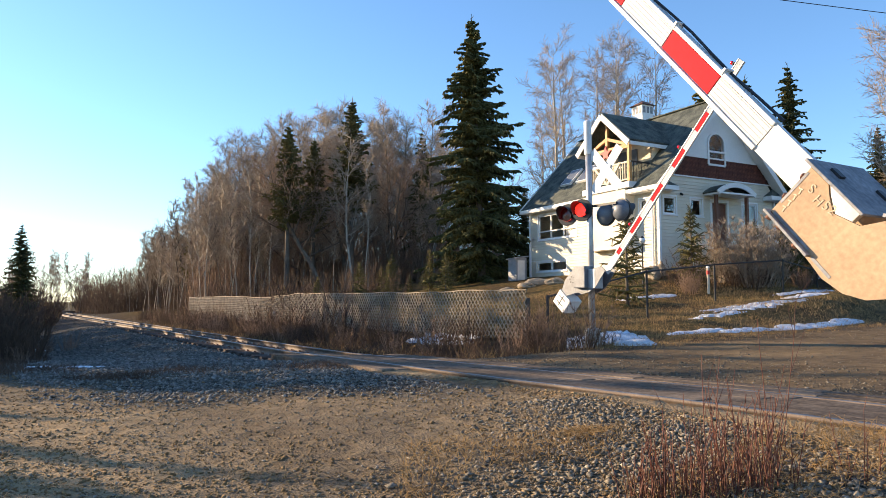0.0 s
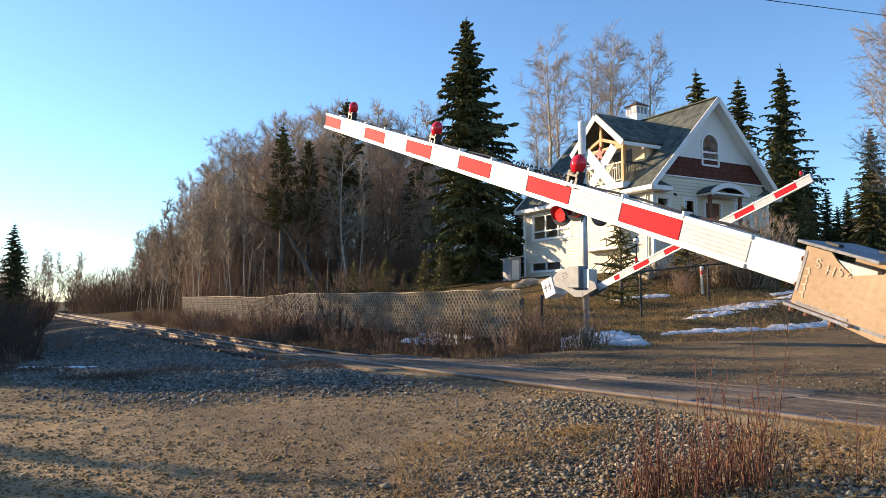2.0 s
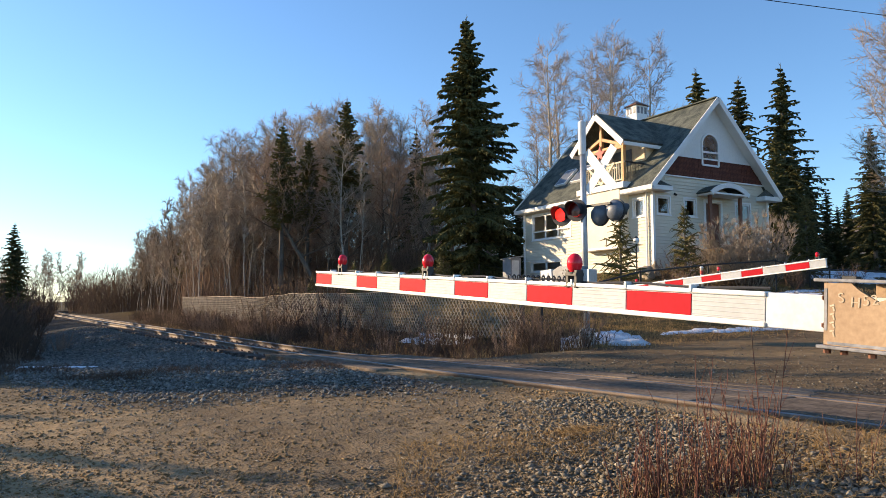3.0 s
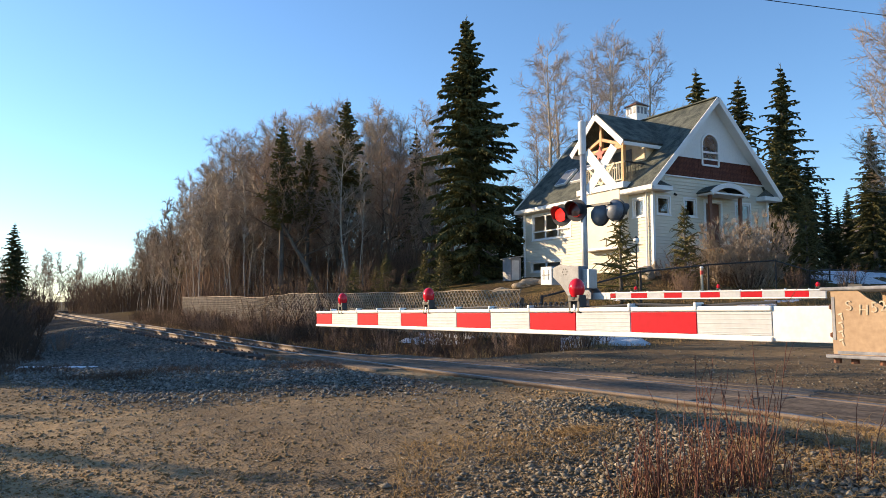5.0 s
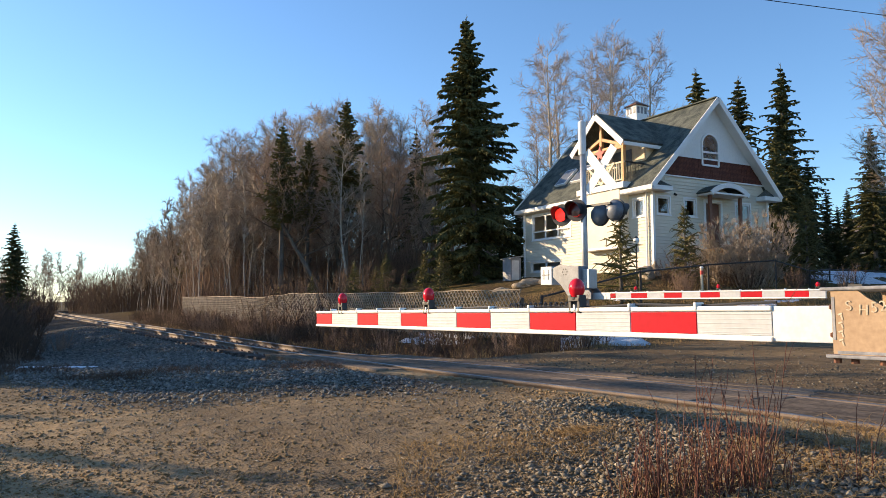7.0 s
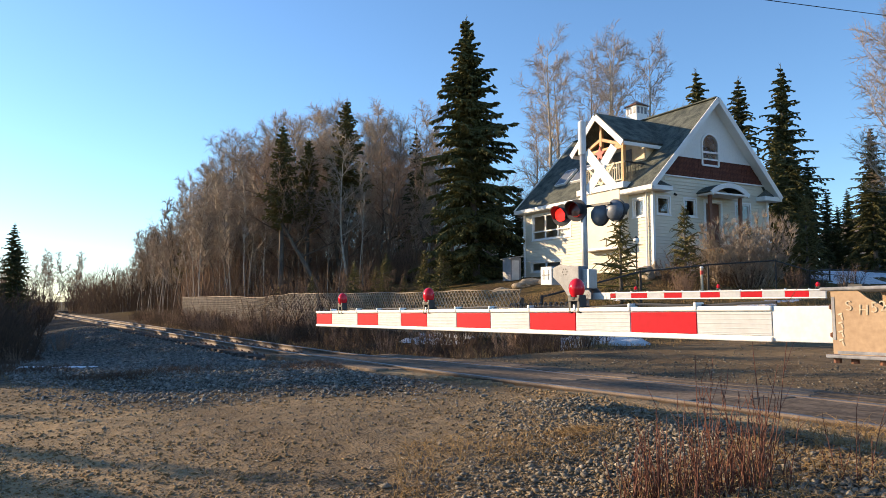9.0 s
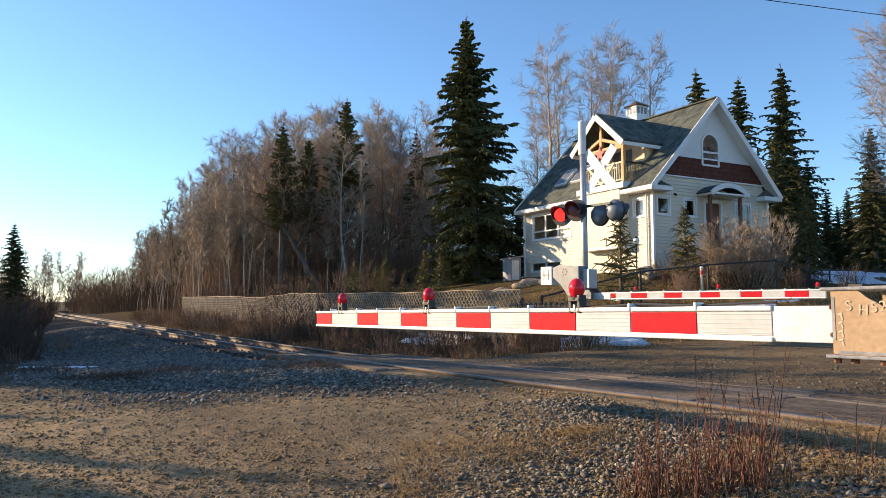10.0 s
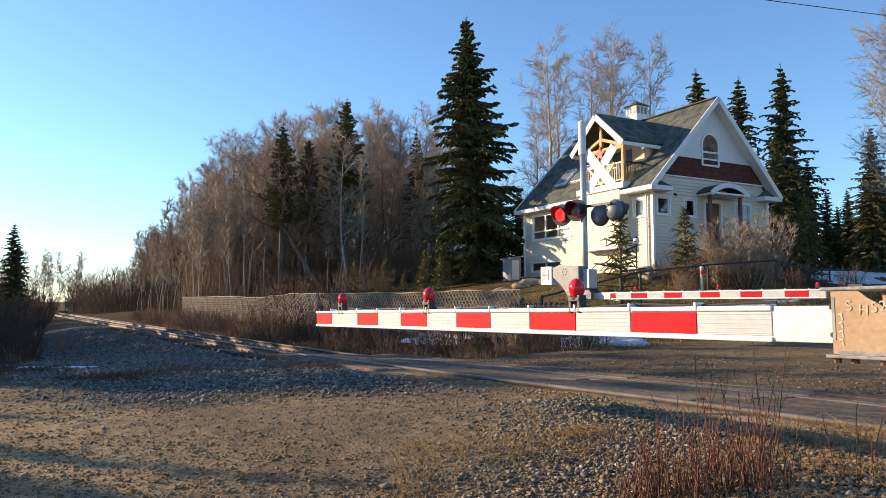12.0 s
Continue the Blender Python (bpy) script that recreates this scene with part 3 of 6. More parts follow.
def make_near_gate():
    edges = [5.83, 5.44] + [4.868 - STRIPE * k for k in range(10)] + [0.835]
    arm = gate_arm(edges, -0.492, -0.362, 1, [5.23, 3.65, 2.03], 1.0, "red and white striped barrier arm on a tan bracket", near_pose(50), 0.30)
    # bracket: a deep channel of two cheek plates with flanges, tan outside; the front cheek stands well clear of the arm
    FY, BX = 0.250, 0.036
    outline = [(0.415, -0.305), (0.415, -0.524), (0.20, -0.545), (0.09, -0.555), (0.0, -0.535), (-0.07, -0.49), (-0.115, -0.43), (-0.15, -0.36), (-0.19, -0.20), (-0.21, 0.02), (-0.05, 0.06), (0.03, -0.10), (0.07, -0.24), (0.13, -0.33), (0.23, -0.365), (0.29, -0.33), (0.32, -0.305)]
    for y, nm in ((FY, "front_cheek"), (-0.105, "rear_cheek")):
        bm = B()
        slab(bm, [(x + BX, y + 0.006, z) for x, z in outline], 0.012)
        part(nm, bm, M_TAN, arm, "tan painted bracket cheek with hand-painted marks")
    bm = B()
    box(bm, (0.30 + BX, 0.07, -0.296), (0.30, 0.39, 0.012), bevel=0.003)
    box(bm, (0.02 + BX, 0.07, -0.20), (0.012, 0.33, 0.22), Euler((0, radians(-58), 0)).to_matrix())
    part("top_flange", bm, M_GREYPLATE, arm, "scuffed grey steel flange")
    bm = B()
    box(bm, (0.305 + BX, FY - 0.005, -0.532), (0.25, 0.07, 0.012), bevel=0.003)
    part("bottom_flange", bm, M_GREYPLATE, arm, "grey steel lower flange")
    for x, y in ((0.405 + BX, FY), (0.35 + BX, FY - 0.01), (0.25 + BX, FY)):
        bm = B()
        rod(bm, (x, y, -0.556), (x, y, -0.525), 0.013, n=6)
        part("bolt", bm, M_RUST, arm, "rusty bolt")
    for x, z in ((0.42 + BX, -0.36), (0.42 + BX, -0.46)):
        bm = B()
        rod(bm, (x, FY - 0.015, z), (x + 0.018, FY - 0.04, z), 0.012, n=6)
        part("bolt", bm, M_RUST, arm)
    part("flange_clip", box(B(), (0.37 + BX, 0.16, -0.286), (0.05, 0.035, 0.012)), M_BLACK, arm)
    part("flange_clip", box(B(), (0.27 + BX, -0.02, -0.286), (0.05, 0.03, 0.012)), M_BLACK, arm)
    up = Matrix(((-1, 0, 0), (0, 0, 1), (0, 1, 0))).to_4x4()
    for ch, dx, dz, lean in (("S", 0.012, 0.004, 6), ("H", 0.052, -0.008, -4), ("5", 0.095, -0.002, 3), ("2", 0.124, 0.002, 6)):
        text_part("painted_letter", ch, 0.050, M_CHALK, arm, Matrix.Translation((0.375 + BX - dx, FY + 0.008, -0.378 + dz)) @ up @ pose(0, 0, 0, 0, 0, lean), "hand-painted cream letter")
    # a second, rubbed-out line of marks running down the cheek
    for k in range(4):
        part("paint_bar", box(B(), (0.385 + BX, FY + 0.0075, -0.385 - 0.030 * k), (0.016, 0.001, 0.006), Euler((0, 0.3, 0)).to_matrix()), M_CHALK, arm)
        part("paint_bar", box(B(), (0.379 + BX, FY + 0.0075, -0.397 - 0.030 * k), (0.006, 0.001, 0.016), Euler((0, 0.3, 0)).to_matrix()), M_CHALK, arm)
    # rust runs and bare steel where the paint has worn along the cheek's edge
    for x, z, w, h in ((0.408, -0.40, 0.010, 0.15), (0.30, -0.518, 0.20, 0.010), (0.12, -0.53, 0.10, 0.012)):
        part("worn_edge", box(B(), (x + BX, FY + 0.0072, z), (w, 0.001, h)), M_GREYPLATE, arm, "bare steel worn through the paint")
    # the mast beyond the picture's edge that carries the bracket
    mast = thing("gate_mast", "grey steel gate mast with its mechanism box", "gate mast", pose(2.25, 2.05, ground_z(2.25, 2.05)))
    bm = B()
    rod(bm, (0, 0, 0), (0, 0, 1.75), 0.06, n=16)
    part("mast_tube", bm, M_GALV, mast)
    bm = B()
    box(bm, (-0.2, 0.10, 1.40), (0.30, 0.3, 0.5), bevel=0.02)
    part("mechanism_box", bm, M_MECH, mast)
    return arm


def round_hood(parent, at, face, lit_slot):
    """A flashing signal: black disc, lens, cowl; face: the unit way it looks."""
    f = Vector(face).normalized()
    q = f.to_track_quat("Z", "Y").to_matrix().to_4x4()
    sig = part("signal_head", rod(B(), Vector(at) - f * 0.05, Vector(at), 0.25, 0.25, 28), M_BLACK, parent, "black round flasher head with hood")
    bm = B()
    bmesh.ops.create_uvsphere(bm, u_segments=24, v_segments=16, radius=1.0, matrix=Matrix.Translation(Vector(at) - f * 0.045) @ q @ Matrix.Diagonal((0.225, 0.225, 0.17, 1)))
    bmesh.ops.delete(bm, geom=[w for w in bm.verts if (w.co - Vector(at) + f * 0.045).dot(f) > 0.004], context="VERTS")
    part("back_cup", bm, M_HOODBACK, sig, "dull grey-blue back of the flasher", True)
    bm = B()
    rod(bm, Vector(at) + f * 0.002, Vector(at) + f * 0.012, 0.16, 0.155, 24)
    if lit_slot:
        # a two-faced disc that turns on its upright axis: one face lit, one dark
        bm.free()
        bm = B()
        for sg, mi in ((1, 0), (-1, 1)):
            vs = [bm.verts.new((0.152 * math.cos(w) * sg, 0.152 * math.sin(w), 0.004 * sg)) for w in np.linspace(0, 2 * math.pi, 25)[:-1]]
            tipv = bm.verts.new((0, 0, 0.016 * sg))
            for a, b in zip(vs, vs[1:] + vs[:1]):
                fc = bm.faces.new((a, b, tipv))
                fc.material_index = mi
        lens = part("lens", bm, [M_LIT, M_DARKLENS], sig, "red signal lens that flashes")
        LENSES.append((lens, Matrix.Translation(Vector(at) + f * 0.03) @ q))
    else:
        part("lens", bm, M_DARKLENS, sig, "dark red glass lens")
    # cowl: the upper two thirds of a tube, longer at the top
    bm = B()
    n = 26
    rings = []
    for j in range(n + 1):
        w = radians(-35 + 250 * j / n)
        out = Vector((math.cos(w) * 0.175, math.sin(w) * 0.175, 0))
        ln = 0.14 + 0.16 * max(0, math.sin(w)) ** 0.7
        rings.append([bm.verts.new(Vector(at) + (q.to_3x3() @ (out * s + Vector((0, 0, z))))) for s, z in ((1.0, 0.0), (1.02, ln), (0.97, ln), (0.95, 0.0))])
    for a, b in zip(rings, rings[1:]):
        for k in range(4):
            bm.faces.new((a[k], a[(k + 1) % 4], b[(k + 1) % 4], b[k]))
    for e in (rings[0], rings[-1]):
        bm.faces.new(e)
    bmesh.ops.recalc_face_normals(bm, faces=bm.faces[:])
    part("cowl", bm, M_BLACK, sig)
    return sig


MAST = (3.17, 15.72)
LENSES = []


def make_far_gate():
    zg = ground_z(*MAST) - 0.05
    top = 5.22
    mast = thing("crossing_signal_mast", "pale grey signal mast with crossbuck and red flashers", "crossing signal")
    bm = B()
    rod(bm, (*MAST, zg), (MAST[0] - 0.04, MAST[1], top), 0.072, 0.066, 18)
    part("mast_tube", bm, M_GALV, mast, "galvanised steel tube", True)
    bm = B()
    rod(bm, (MAST[0] - 0.04, MAST[1], top - 0.75), (MAST[0] - 0.04, MAST[1], top), 0.085, 0.085, 18)
    rod(bm, (MAST[0] - 0.04, MAST[1], top), (MAST[0] - 0.04, MAST[1], top + 0.05), 0.085, 0.02, 18)
    part("mast_cap", bm, M_ALU, mast, "pale capped upper sleeve")
    bm = B()
    box(bm, (*MAST, zg + 0.22), (0.30, 0.30, 0.5), bevel=0.02)
    part("mast_base", bm, M_GALV, mast, "flared junction box at the foot")
    # the ends of the arms in camera terms: across is the way along the arm
    ax = Vector((0.583, -0.813, 0))
    fw = Vector((-0.813, -0.583, 0))
    c = Vector((MAST[0], MAST[1], 0))
    # crossbuck, seen from behind at a slant
    for sg in (1, -1):
        bm = B()
        d = (ax * -sg * 0.41 + Vector((0, 0, 0.47)))
        mid = c + Vector((0, 0, 4.07)) + ax * 0.46 + fw * (0.012 * sg)
        beam(bm, mid - d * 0.95, mid + d * 0.95, 0.22, 0.012, up=fw)
        part("crossbuck_blade", bm, M_TRIM, mast, "white crossbuck blade")
    bm = B()
    beam(bm, c + Vector((0, 0, 4.13)), c + ax * 0.6 + Vector((0, 0, 4.13)), 0.04, 0.05)
    part("crossbuck_bracket", bm, M_GALV, mast)
    bm = B()
    beam(bm, c + Vector((0, 0, 3.30)) - ax * 0.55, c + Vector((0, 0, 3.30)) + ax * 0.75, 0.05, 0.05)
    part("cross_arm", bm, M_BLACK, mast, "thin black lamp bracket")
    lamps = []
    for off, z in ((-0.57, 3.16), (-0.12, 3.22)):
        at = c + ax * off + Vector((0, 0, z)) + fw * 0.16
        sig = round_hood(mast, at, (-0.62, -0.78, 0), 1)
        lamps.append((sig, at))
    for off, z in ((0.28, 3.10), (0.72, 3.16)):
        at = c + ax * off + Vector((0, 0, z)) - fw * 0.22
        round_hood(mast, at, (0.80, 0.60, 0), 0)
    # mechanism
    bm = B()
    box(bm, c + Vector((-0.02, -0.02, 1.72)) - ax * 0.05 - fw * -0.18, (0.34, 0.30, 0.48), Euler((0, 0, radians(FAR_HEAD))).to_matrix(), 0.02)
    part("mechanism_box", bm, M_MECH, mast, "silver-grey gate mechanism box")
    bm = B()
    box(bm, c + ax * 0.22 + fw * 0.12 + Vector((0, 0, 1.68)), (0.20, 0.26, 0.42), Euler((0, 0, radians(FAR_HEAD))).to_matrix(), 0.015)
    part("relay_box", bm, M_GALV, mast, "grey relay box")

    # the arm with its counterweight
    edges = [5.43] + [5.16 - STRIPE * k for k in range(0, 11)] + [0.95]
    arm = gate_arm(edges, -0.58, -0.45, -1, [5.30, 3.50, 1.62], 0.72, "striped barrier arm with counterweights beyond the track", far_pose(46), 0.45, False)
    for y in (-0.16, 0.16):
        bm = B()
        o = [(0.55, -0.44), (0.20, -0.16), (-0.05, 0.16), (-0.38, 0.20), (-0.62, 0.12), (-0.62, -0.06), (-0.35, -0.26), (-0.12, -0.52), (0.10, -0.60), (0.55, -0.58)]
        slab(bm, [(x, y + 0.01, z) for x, z in o][::-1], 0.02)
        part("side_plate", bm, M_MECH, arm, "silver-grey counterweight plate")
        # raised black discs stand in for the shade inside the bolt holes
        for k in range(6):
            h = B()
            w = k * math.pi / 3
            sgy = -1 if y < 0 else 1
            rod(h, (-0.22 + 0.07 * math.cos(w), y + sgy * 0.008, 0.03 + 0.07 * math.sin(w)), (-0.22 + 0.07 * math.cos(w), y + sgy * 0.014, 0.03 + 0.07 * math.sin(w)), 0.018, n=8)
            part("dark_hole_disc", h, M_BLACK, arm)
    bm = B()
    box(bm, (-0.80, 0, -0.04), (0.36, 0.38, 0.42), bevel=0.012)
    part("counterweight", bm, M_TRIM, arm, "white counterweight block")
    for k in (-1, 1):
        h = B()
        box(h, (-0.80 + 0.07 * k, -0.193, -0.02), (0.016, 0.006, 0.22))
        part("weight_bar", h, M_BLACK, arm)
    h = B()
    box(h, (-0.80, -0.193, -0.02), (0.26, 0.008, 0.016))
    part("weight_bar", h, M_BLACK, arm)
    return arm, lamps, mast


near_arm = make_near_gate()
far_arm, flashers, far_mast = make_far_gate()


# ---- the house ----
HOUSE = pose(9.25, 31.0, 2.44, 0, 0, 28.2)
GW, SL, EAVE, RIDGE = 7.5, 9.8, 3.87, 8.26      # gable width, side length, eave and ridge heights
PITCH = (RIDGE - EAVE) / (GW / 2 + 0.5)


def wall_cells(bm, length, z0, z1, holes, place):
    """A wall 0.16 m thick with openings: boxes between the openings' edges. place(a, z, d) gives the corner in the house's space."""
    az = sorted({0.0, length, *[h[0] for h in holes], *[h[1] for h in holes]})
    zz = sorted({z0, z1, *[h[2] for h in holes], *[h[3] for h in holes]})
    grid = {}

    def vert(a, z, d):
        k = (round(a, 4), round(z, 4), d)
        if k not in grid:
            grid[k] = bm.verts.new(place(a, z, d))
        return grid[k]

    solid = lambda a, z: 0 <= a <= length and z0 <= z <= z1 and not any(h[0] < a < h[1] and h[2] < z < h[3] for h in holes)
    for i in range(len(az) - 1):
        for j in range(len(zz) - 1):
            a0, a1, b0, b1 = az[i], az[i + 1], zz[j], zz[j + 1]
            ca, cb = (a0 + a1) / 2, (b0 + b1) / 2
            if not solid(ca, cb):
                continue
            for d in (0.0, 0.16):
                bm.faces.new([vert(a0, b0, d), vert(a1, b0, d), vert(a1, b1, d), vert(a0, b1, d)])
            na = [(a0, -1), (a1, 1)]
            for a, sg in na:
                k = i + sg
                if not (0 <= k < len(az) - 1) or not solid((az[k] + az[k + 1]) / 2, cb):
                    bm.faces.new([vert(a, b0, 0.0), vert(a, b1, 0.0), vert(a, b1, 0.16), vert(a, b0, 0.16)])
            for b, sg in ((b0, -1), (b1, 1)):
                k = j + sg
                if not (0 <= k < len(zz) - 1) or not solid(ca, (zz[k] + zz[k + 1]) / 2):
                    bm.faces.new([vert(a0, b, 0.0), vert(a1, b, 0.0), vert(a1, b, 0.16), vert(a0, b, 0.16)])
    bmesh.ops.recalc_face_normals(bm, faces=bm.faces[:])
    return bm


gable_at = lambda a, z, d: Vector((a, d, z))
side_at = lambda a, z, d: Vector((d, a, z))


def window(parent, place, a0, a1, z0, z1, cols=1, rail=None, curtain=False):
    """A window in its opening: frame, panes, casing and sill."""
    w = 0.07
    win = B()
    for a, b, c, e in ((a0, a1, z0, z0 + w), (a0, a1, z1 - w, z1), (a0, a0 + w, z0 + w, z1 - w), (a1 - w, a1, z0 + w, z1 - w)):
        p, q = place(a, c, 0.02), place(b, e, 0.10)
        box(win, (p + q) / 2, [abs(v) for v in (q - p)])
    ob = part("window", win, M_TRIM, parent, "white framed window with dark glass")
    cas = B()
    for a, b, c, e in ((a0 - 0.07, a1 + 0.07, z1, z1 + 0.08), (a0 - 0.07, a0, z0, z1), (a1, a1 + 0.07, z0, z1)):
        p, q = place(a, c, -0.03), place(b, e, 0.0)
        box(cas, (p + q) / 2, [abs(v) for v in (q - p)])
    part("casing", cas, M_TRIM, ob)
    sill = B()
    p, q = place(a0 - 0.09, z0 - 0.06, -0.06), place(a1 + 0.09, z0, 0.02)
    box(sill, (p + q) / 2, [abs(v) for v in (q - p)])
    part("sill", sill, M_TRIM, ob)
    step = (a1 - a0) / cols
    for k in range(cols):
        pane = B()
        p, q = place(a0 + k * step + 0.03, z0 + 0.05, 0.055), place(a0 + (k + 1) * step - 0.03, z1 - 0.05, 0.063)
        box(pane, (p + q) / 2, [abs(v) for v in (q - p)])
        g = part("pane", pane, M_PANE, ob)
        g.visible_shadow = False
        if k:
            bar = B()
            p, q = place(a0 + k * step - 0.04, z0 + w, 0.02), place(a0 + k * step + 0.04, z1 - w, 0.10)
            box(bar, (p + q) / 2, [abs(v) for v in (q - p)])
            part("mullion", bar, M_TRIM, ob)
    if rail:
        bar = B()
        p, q = place(a0 + w, rail - 0.03, 0.02), place(a1 - w, rail + 0.03, 0.10)
        box(bar, (p + q) / 2, [abs(v) for v in (q - p)])
        part("meeting_rail", bar, M_TRIM, ob)
    if curtain:
        cu = B()
        p, q = place(a0 + 0.02, z0, 0.20), place(a1 - 0.02, z1, 0.22)
        box(cu, (p + q) / 2, [abs(v) for v in (q - p)])
        part("curtain", cu, M_CURTAIN, ob)
    return ob


def roof_slab(bm, x0, z0, x1, z1, y0, y1, t):
    """A sloping slab from (x0, z0) to (x1, z1) between y0 and y1, t thick below its top face."""
    d = Vector((x1 - x0, 0, z1 - z0)).normalized()
    n = Vector((-d.z, 0, d.x))
    if n.z < 0:
        n = -n
    c = []
    for y in (y0, y1):
        for x, z in ((x0, z0), (x1, z1)):
            p = Vector((x, y, z))
            c += [p, p - n * t]
    vs = [bm.verts.new(p) for p in c]
    for f in ((0, 2, 6, 4), (1, 5, 7, 3), (0, 4, 5, 1), (2, 3, 7, 6), (0, 1, 3, 2), (4, 6, 7, 5)):
        bm.faces.new([vs[i] for i in f])
    bmesh.ops.recalc_face_normals(bm, faces=bm.faces[:])
    return bm


def roof_z(x):
    return EAVE + (x + 0.5) * PITCH if x < GW / 2 else RIDGE - (x - GW / 2) * PITCH


def make_house():
    h = thing("house", "cream vinyl-sided house with steep green-grey shingle roof", "house", HOUSE)
    # walls
    gh = [(0.27, 1.0, 2.65, 3.44), (1.92, 2.64, 2.65, 3.44), (3.25, 4.25, 1.2, 3.35), (5.3, 6.3, 2.3, 3.44)]
    part("gable_wall", wall_cells(B(), GW, -0.6, 4.02, gh, gable_at), M_SIDING, h, "cream horizontal vinyl siding")
    sh = [(5.75, 9.05, 2.15, 3.5), (6.6, 9.2, 0.42, 0.95), (0.55, 1.2, 2.6, 3.4)]
    part("side_wall", wall_cells(B(), SL, -0.6, EAVE + 0.35, sh, side_at), M_SIDING, h, "cream horizontal vinyl siding")
    part("back_wall", box(B(), (GW / 2, SL - 0.08, 1.6), (GW - 0.34, 0.16, 4.4)), M_SIDING, h)
    part("far_wall", box(B(), (GW - 0.08, SL / 2, 1.6), (0.16, SL - 0.34, 4.4)), M_SIDING, h)
    # lapped siding boards with a shadow groove between them, cut round the openings
    for holes, place, length, z1 in ((gh, gable_at, GW, 4.40), (sh, side_at, SL, EAVE - 0.22)):
        z = -0.3
        while z < z1 - 0.1:
            cuts = sorted((q[0] - 0.07, q[1] + 0.07) for q in holes if q[2] - 0.08 < z + 0.06 < q[3] + 0.09)
            trim = max(0.0, (z - EAVE + 0.35) / PITCH) if place is gable_at else 0.0
            a = 0.06 + trim
            for c0, c1 in cuts + [(length - 0.06 - trim, length)]:
                if c0 - a > 0.08:
                    p, q = place(a, z, -0.026), place(c0, z + 0.122, -0.001)
                    bm = box(B(), (p + q) / 2, [abs(w) for w in (q - p)])
                    for vv in bm.verts:
                        if vv.co.z > z + 0.06:
                            vv.co -= place(0, 0, -0.012)
                    part("siding_board", bm, M_SIDING, h)
                a = max(a, c1)
            z += 0.15
    part("inner_floor", box(B(), (GW / 2, SL / 2, 1.3), (GW - 0.4, SL - 0.4, 0.2)), M_DARKROOM, h)
    part("upper_floor", box(B(), (GW / 2, SL / 2, 4.2), (GW - 0.4, SL - 0.4, 0.2)), M_DARKROOM, h)
    part("inner_wall", box(B(), (GW / 2, SL / 2, 2.7), (0.12, SL - 0.5, 2.6)), M_DARKROOM, h)
    # gable: a band of shakes, then white boards, with an arched window
    def inset(z):
        return (z - EAVE) / PITCH - 0.5
    bm = B()
    zb, zt = 4.45, 5.36
    slab(bm, [(inset(zb) + 0.1, -0.02, zb), (GW - inset(zb) - 0.1, -0.02, zb), (GW - inset(zt) - 0.1, -0.02, zt), (inset(zt) + 0.1, -0.02, zt)], 0.16)
    part("shake_backing", bm, M_SHAKE, h, "dark brown cedar shake band")
    bm = B()
    slab(bm, [(0.02, 0.0, 4.02), (GW - 0.02, 0.0, 4.02), (GW - 0.36, 0.0, zb), (0.36, 0.0, zb)], 0.16)
    part("upper_siding", bm, M_SIDING, h)
    g = random.Random(8)
    shake_mesh = []
    for k in range(4):
        sm = B()
        box(sm, (0, 0, 0), (0.15 + 0.03 * k, 0.022, 0.27), Euler((radians(4), 0, 0)).to_matrix())
        me = bpy.data.meshes.new("shake")
        sm.to_mesh(me)
        sm.free()
        me.materials.append(M_SHAKE)
        shake_mesh.append(me)
    for r in range(4):
        z = zb + 0.115 + r * 0.225
        x = inset(z) + 0.22
        while x < GW - inset(z) - 0.3:
            k = g.randrange(4)
            w = 0.15 + 0.03 * k
            mesh_part("shake", shake_mesh[k], h, "", pose(x + w / 2, -0.034 + g.uniform(-0.004, 0.004), z + g.uniform(-0.02, 0.02)))
            x += w + 0.008
    bm = B()
    za, xc, ww, wb = zt, GW / 2 - 0.12, 0.54, 5.10
    # boards either side of the window, and above it
    top = RIDGE - 0.16
    arch = [(xc + ww * math.cos(a), 6.06 + ww * math.sin(a)) for a in np.linspace(math.pi, 0, 15)]
    left = [(inset(za) + 0.1, za), (xc - ww, za)] + arch[:8] + [(xc, top), (GW / 2, top)][:1]
    slab(bm, [(x, -0.022, z) for x, z in left], 0.15)
    right = [(xc + ww, za), (GW - inset(za) - 0.1, za), (GW / 2, top), (xc, top)] + arch[7:]
    slab(bm, [(x, -0.022, z) for x, z in right], 0.15)
    part("gable_boarding", bm, M_BATTEN, h, "white vertical gable boards")
    bm = B()
    box(bm, (GW / 2, -0.045, zt + 0.03), (GW - 2 * inset(zt) - 0.3, 0.05, 0.07))
    part("band_trim", bm, M_TRIM, h)
    bm = B()
    box(bm, (GW / 2, -0.045, zb - 0.02), (GW - 2 * inset(zb) - 0.3, 0.05, 0.06))
    part("band_trim", bm, M_TRIM, h)
    # arched window
    win = B()
    ring = [(xc - ww, wb), *[(xc + ww * math.cos(a), 6.06 + ww * math.sin(a)) for a in np.linspace(math.pi, 0, 15)], (xc + ww, wb)]
    pts = ring + [ring[0]]
    for (xa, z_a), (x2, z2) in zip(pts, pts[1:]):
        beam(win, (xa, -0.05, z_a), (x2, -0.05, z2), 0.09, 0.08, up=(0, 1, 0))
    beam(win, (xc - ww, -0.05, 5.72), (xc + ww, -0.05, 5.72), 0.08, 0.07, up=(0, 1, 0))
    aw = part("arched_window", win, M_TRIM, h, "white arched gable window")
    bm = B()
    slab(bm, [(x, -0.03, z) for x, z in ring][::-1], 0.01)
    pane = part("pane", bm, M_PANE, aw)
    pane.visible_shadow = False
